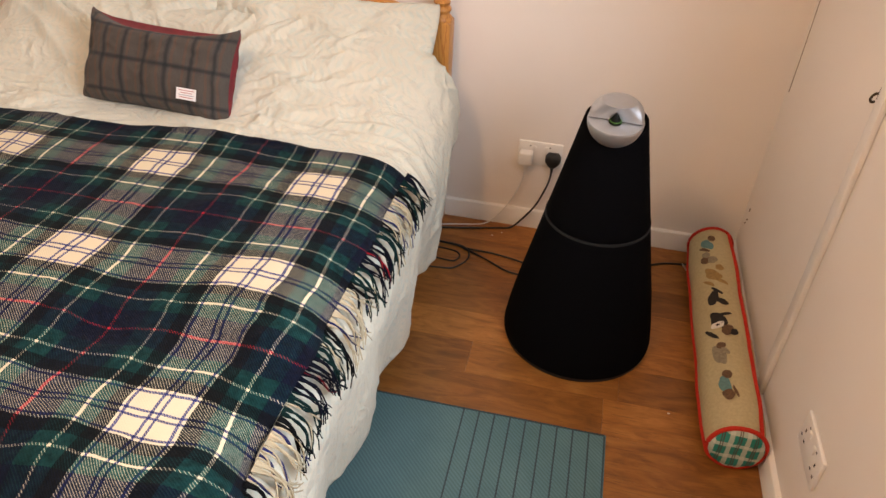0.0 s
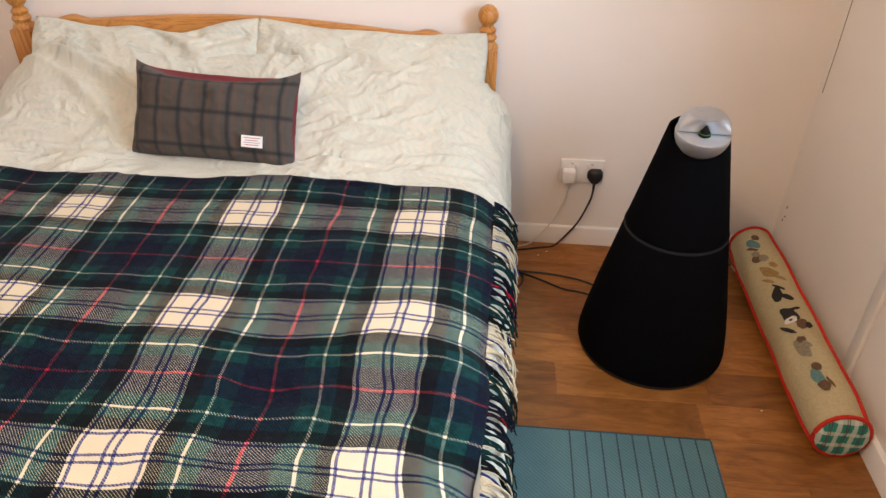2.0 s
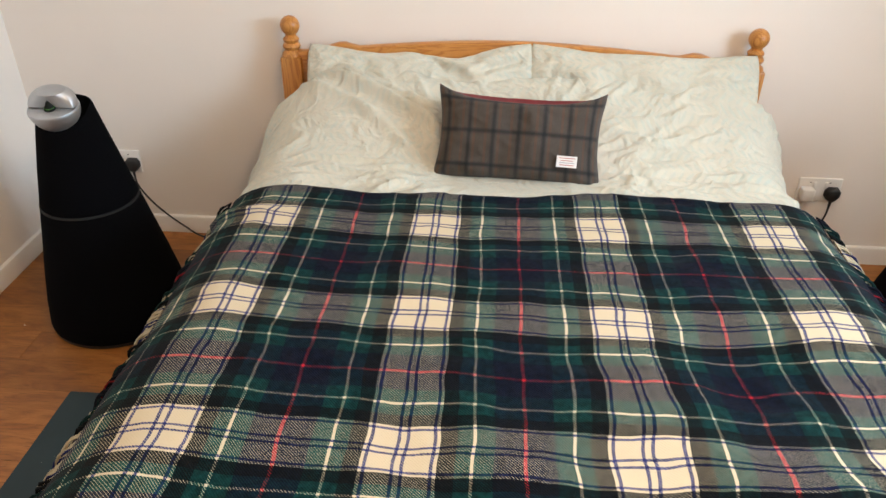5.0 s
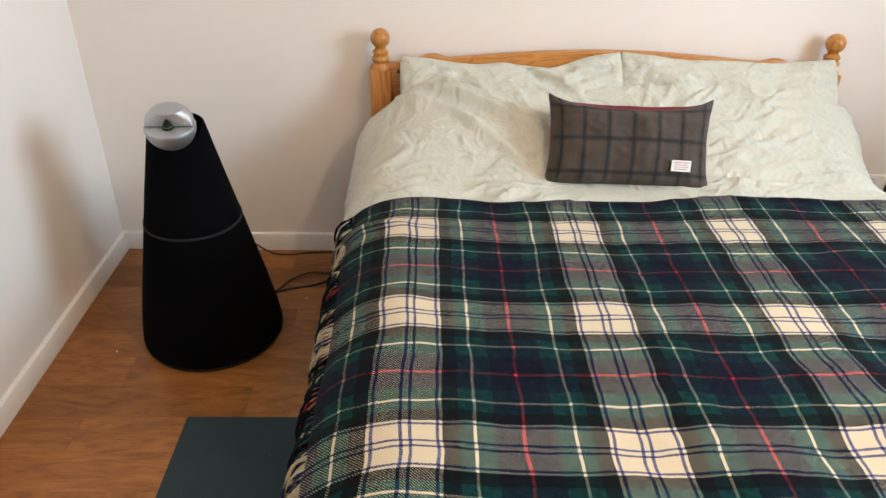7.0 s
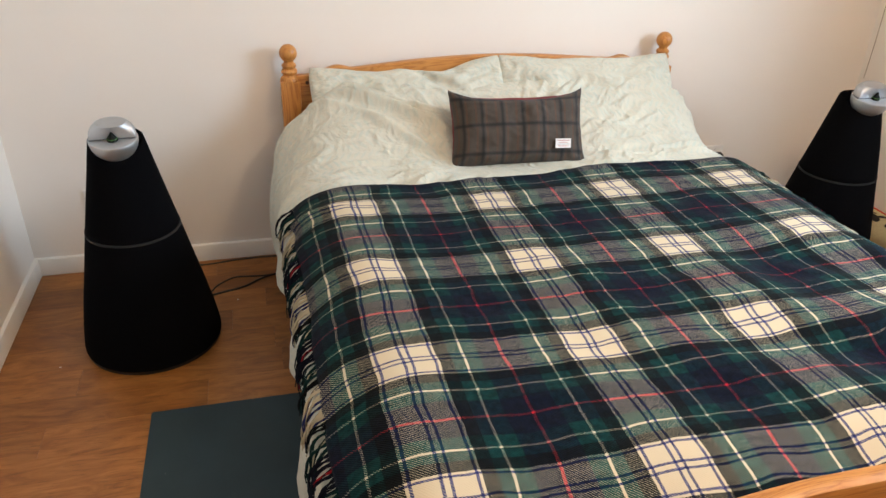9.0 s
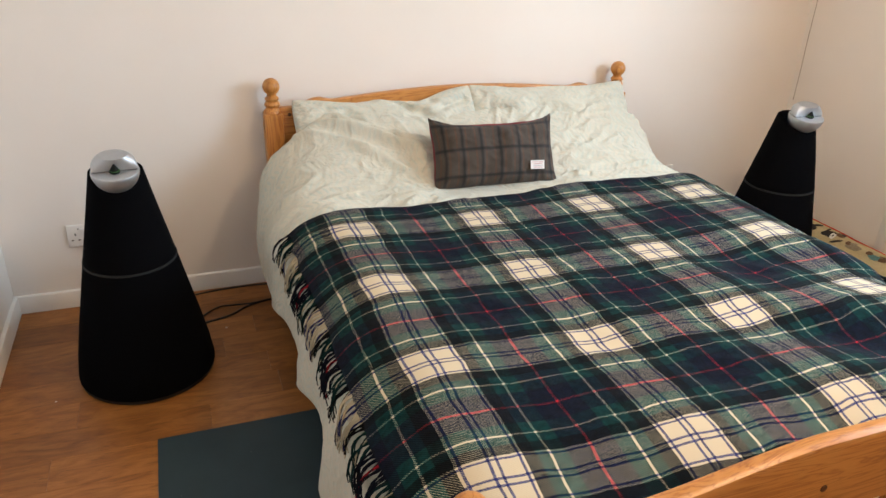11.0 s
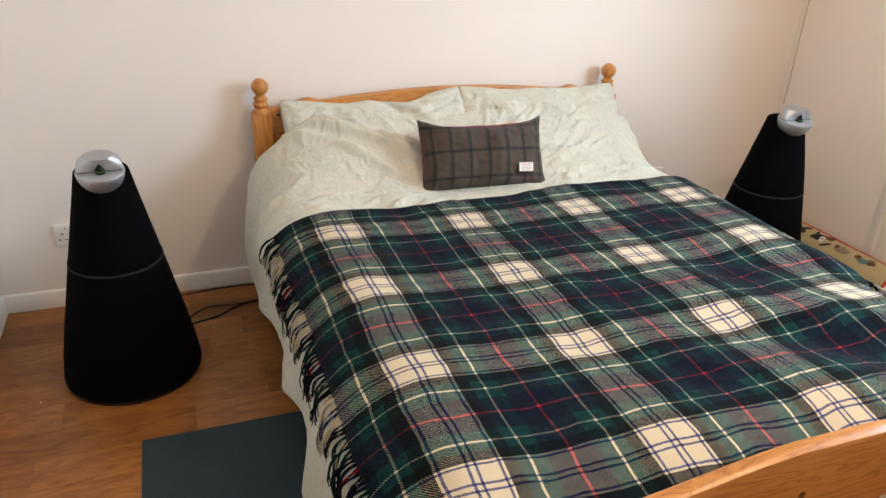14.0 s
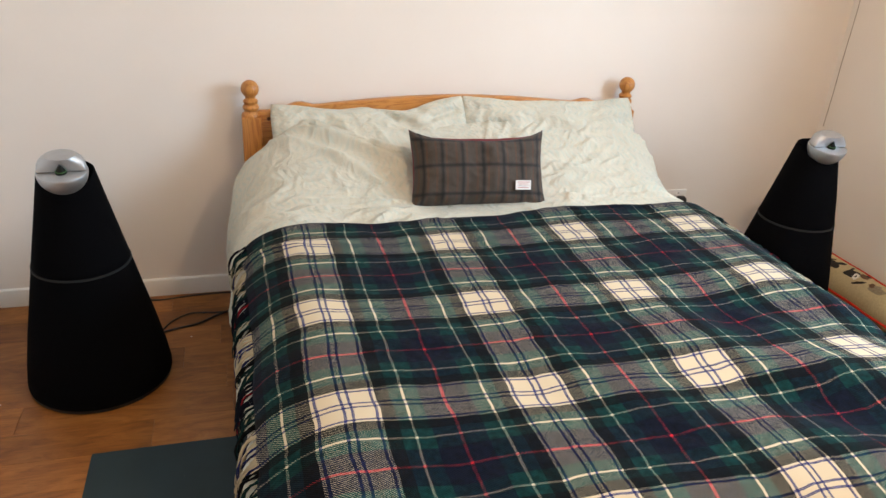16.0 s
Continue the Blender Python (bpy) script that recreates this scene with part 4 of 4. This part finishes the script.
floor_mat("exercise_mat", 0.58, 1.382, MATT_LIGHT, "ribbed light teal rubber exercise mat with dark stripes", [1.015 + 0.0405 * k for k in range(9)])
floor_mat("exercise_mat", -1.224, -0.58, MATT_DARK, "plain dark teal rubber exercise mat on the floor", [])


# ---- draught excluder
def excluder():
    ex = empty("draught_excluder", (1.682, -0.490, 0.0), "stuffed beige linen draught excluder with red piping and printed patches", "draught excluder")
    L, R = 0.43, 0.074
    bm = bmesh.new()
    n, rows = 40, 50
    rings = []

    def skin(y, a, extra=0.0):
        end = 1 - 0.10 * (abs(y) / L) ** 6
        rad = R * end * (1 + 0.05 * noise.noise(Vector((y * 8, math.cos(a), math.sin(a))))) + extra
        return Vector((rad * math.cos(a), y, max(0.0, R * 0.97 + rad * math.sin(a))))

    for r in range(rows + 1):
        y = -L + 2 * L * r / rows
        rings.append([bm.verts.new(skin(y, 2 * math.pi * k / n)) for k in range(n)])
    for a, b in zip(rings, rings[1:]):
        for k in range(n):
            bm.faces.new((a[k], a[(k + 1) % n], b[(k + 1) % n], b[k]))
    bmesh.ops.recalc_face_normals(bm, faces=bm.faces)
    cover = part("cover", bm, LINEN, ex, smooth=180)
    for y, s in ((-L, -1), (L, 1)):
        bm = bmesh.new()
        loops = []
        for f, push in ((1.0, 0.0), (0.9, 0.010), (0.6, 0.016), (0.25, 0.013)):
            ring = []
            for k in range(n):
                p = skin(y, 2 * math.pi * k / n)
                c = Vector((0, y, R * 0.97))
                q = c + (p - c) * f
                q.y += s * (push + 0.004 * noise.noise(Vector((k * 0.5, f * 4, s))) * (f < 1))
                ring.append(bm.verts.new(q))
            loops.append(ring)
        for a, b in zip(loops, loops[1:]):
            for k in range(n):
                bm.faces.new((a[k], a[(k + 1) % n], b[(k + 1) % n], b[k]))
        bm.faces.new(loops[-1])
        bmesh.ops.recalc_face_normals(bm, faces=bm.faces)
        part("end_panel", bm, CHECK, ex, "teal and white check end", 180)
        part("piping", tube([skin(y, 2 * math.pi * k / 30, 0.002) for k in range(31)], 0.0055, 8, smooth_steps=2), PIPING, ex, "red piping")
    for a in (radians(50), radians(200)):
        part("piping", tube([skin(-L + 2 * L * k / 36, a + 0.05 * noise.noise(Vector((k * 0.3, a, 0))), 0.002) for k in range(37)], 0.0055, 8, smooth_steps=2), PIPING, ex, "red piping")
    return ex, cover, skin


EXCLUDER, COVER, SKIN = excluder()


def patch(parent, name, y, a, ly, la, turn, colour, lift, seed):
    """A small printed patch with an uneven rounded outline, lying on the cover."""
    bm = bmesh.new()
    n = 18
    rim = []
    for ring in (1.0, 0.5):
        line = []
        for k in range(n):
            t = 2 * math.pi * k / n
            rr = ring * (1 + 0.28 * noise.noise(Vector((math.cos(t) * 1.6 + seed, math.sin(t) * 1.6, seed))))
            py, pa = ly * rr * math.cos(t), la * rr * math.sin(t)
            c, s = math.cos(turn), math.sin(turn)
            line.append(bm.verts.new(SKIN(y + c * py - s * pa, a + (s * py + c * pa) / 0.083, lift)))
        rim.append(line)
    for k in range(n):
        bm.faces.new((rim[0][k], rim[0][(k + 1) % n], rim[1][(k + 1) % n], rim[1][k]))
    bm.faces.new(rim[1])
    for f in bm.faces:
        if f.normal.dot(Vector((0, 0, 1))) < 0:
            f.normal_flip()
    bmesh.ops.recalc_face_normals(bm, faces=bm.faces)
    return part(name, bm, colour, parent, smooth=180)


P_BROWN, P_TAN, P_TEAL = make_plain("print_brown", (0.13, 0.07, 0.035), 0.9, 0.3, 150.0), make_plain("print_tan", (0.34, 0.21, 0.075), 0.9, 0.2, 150.0), make_plain("print_teal", (0.10, 0.22, 0.22), 0.9, 0.2, 150.0)
P_BLACK, P_WHITE, P_GREY = make_plain("print_black", (0.02, 0.016, 0.014), 0.9, 0.3, 150.0), make_plain("print_white", (0.72, 0.70, 0.64), 0.9, 0.1, 150.0), make_plain("print_grey", (0.26, 0.22, 0.15), 0.9, 0.2, 150.0)
A0 = radians(112)
for k, (y, a, ly, la, turn, mat) in enumerate([
    (0.335, 0.10, 0.026, 0.013, 0.5, P_TEAL), (0.365, -0.12, 0.013, 0.010, 0.2, P_BROWN), (0.305, 0.22, 0.018, 0.005, 0.9, P_BROWN),
    (0.250, 0.20, 0.016, 0.013, 0.0, P_BROWN), (0.245, -0.05, 0.014, 0.012, 0.0, P_GREY), (0.275, 0.18, 0.012, 0.010, 0.4, P_GREY),
    (0.170, -0.02, 0.030, 0.015, 0.6, P_TAN), (0.205, -0.30, 0.012, 0.010, 0.2, P_TAN), (0.130, 0.18, 0.018, 0.005, 0.8, P_TAN), (0.135, -0.32, 0.016, 0.006, 1.0, P_TAN),
    (0.055, 0.10, 0.024, 0.013, -0.3, P_BLACK), (0.090, -0.08, 0.018, 0.004, 0.8, P_BLACK), (0.040, -0.22, 0.016, 0.008, 0.9, P_BLACK),
    (-0.045, 0.02, 0.028, 0.017, 0.3, P_BLACK), (-0.065, 0.06, 0.010, 0.016, 0.3, P_WHITE), (-0.085, -0.28, 0.012, 0.018, 0.9, P_BROWN), (-0.090, -0.50, 0.008, 0.012, 0.9, P_BLACK), (-0.100, 0.30, 0.022, 0.005, 0.7, P_BLACK), (-0.02, -0.18, 0.005, 0.020, 0.3, P_BLACK),
    (-0.185, 0.12, 0.028, 0.013, 0.25, P_GREY), (-0.150, 0.02, 0.010, 0.010, 0.2, P_BROWN), (-0.170, -0.10, 0.012, 0.006, 0.6, P_GREY),
    (-0.290, 0.06, 0.024, 0.012, 0.2, P_TEAL), (-0.255, -0.05, 0.012, 0.009, 0.3, P_BROWN), (-0.325, -0.02, 0.014, 0.012, 0.7, P_BROWN), (-0.315, -0.26, 0.016, 0.003, 0.3, P_BROWN),
]):
    patch(COVER, "printed_patch", y, A0 + a, ly * 1.3, la * 1.35, turn, mat, 0.0008 + 0.00012 * k, k * 1.7)


part("care_tag", box(-0.012, 0.012, -0.006, 0.006, -0.0008, 0.0008), LABEL, EXCLUDER, "small white fabric tag").matrix_basis = pose(-0.086, 0.305, 0.055, 0, 50, 0)
for y, z, h in ((-0.045, 0.215, 0.012), (-0.050, 0.185, 0.006), (-0.040, 0.165, 0.008)):
    tagged(part("trim_scuff", tube([(XR - 0.0006, y, z), (XR - 0.0006, y - 0.004, z + h * 0.5), (XR - 0.0006, y - 0.003, z + h)], 0.0024, 6), CRACK, None), "dark scuff mark on the cream wall", "scuff", kind="structure")
for x, y in ((1.542, -0.782), (0.985, -0.075), (0.955, -0.10), (-1.52, -0.62), (-0.98, -0.33)):
    tagged(part("lint_fleck", lathe([(0, 0), (0.0035, 0.0004), (0.0025, 0.002), (0, 0.0026)], 7, m=pose(x, y, 0) @ Matrix.Diagonal((1, 0.6, 1, 1))), LABEL, None), "tiny white fleck of lint on the floor", "lint")


# ---- bare bulb on a cord from the ceiling; its light is set at the top
lamp = empty("pendant_lamp", (LAMP_X, LAMP_Y, ZC), "plain white ceiling rose with a cord and bulb holder", "lamp")
part("rose", lathe([(0, -0.028), (0.018, -0.028), (0.045, -0.010), (0.05, 0.0), (0, 0.0)], 28), WHITEPL, lamp)
part("cord", tube([(0, 0, -0.02), (0, 0.001, -0.04), (0, 0, -0.06)], 0.003, 8), WHITEPL, lamp)
part("bulb_holder", lathe([(0, -0.110), (0.018, -0.110), (0.020, -0.08), (0.012, -0.058), (0, -0.054)], 24), WHITEPL, lamp)


# ---- cushion label
tag = part("label", box(-0.028, 0.028, -0.0006, 0.0006, -0.0155, 0.0155), LABEL, cushion, "white woven label with small red lettering bars")
tag.matrix_basis = pose(0.136, -0.0680, -0.066, 9, 0, 8)
for k, (w, z, mat) in enumerate(((0.022, 0.0095, LABELRED), (0.017, 0.003, LABELRED), (0.021, -0.003, LABELGREY), (0.019, -0.009, LABELRED))):
    part("writing_bar", box(-w, w, -0.0012, -0.0005, z - 0.0009, z + 0.0009), mat, tag)


# ---- floor planks, one by one
def planks():
    rnd = random.Random(11)
    w, gap = 0.127, 0.0004
    lengths = [0.42, 0.61, 0.84, 1.05, 1.22]
    shared = {}

    def plank_mesh(ln):
        key = round(ln, 3)
        if key not in shared:
            shared[key] = mesh_of("plank", box(-ln / 2 + gap / 2, ln / 2 - gap / 2, -w / 2 + gap / 2, w / 2 - gap / 2, -0.012, 0.0, 0.0005, 1), OAK)
        return shared[key]

    y = -0.010
    while y > YB - 0.01:
        x = XL
        ln = rnd.uniform(0.2, 1.2)
        while x < XR:
            if XR - x - ln < 0.15:
                ln = XR - x
            ob = new("plank", plank_mesh(ln))
            ob.parent = floor
            ob.location = (x + ln / 2, y - w / 2, 0)
            x += ln
            ln = rnd.choice(lengths)
        y -= w


planks()
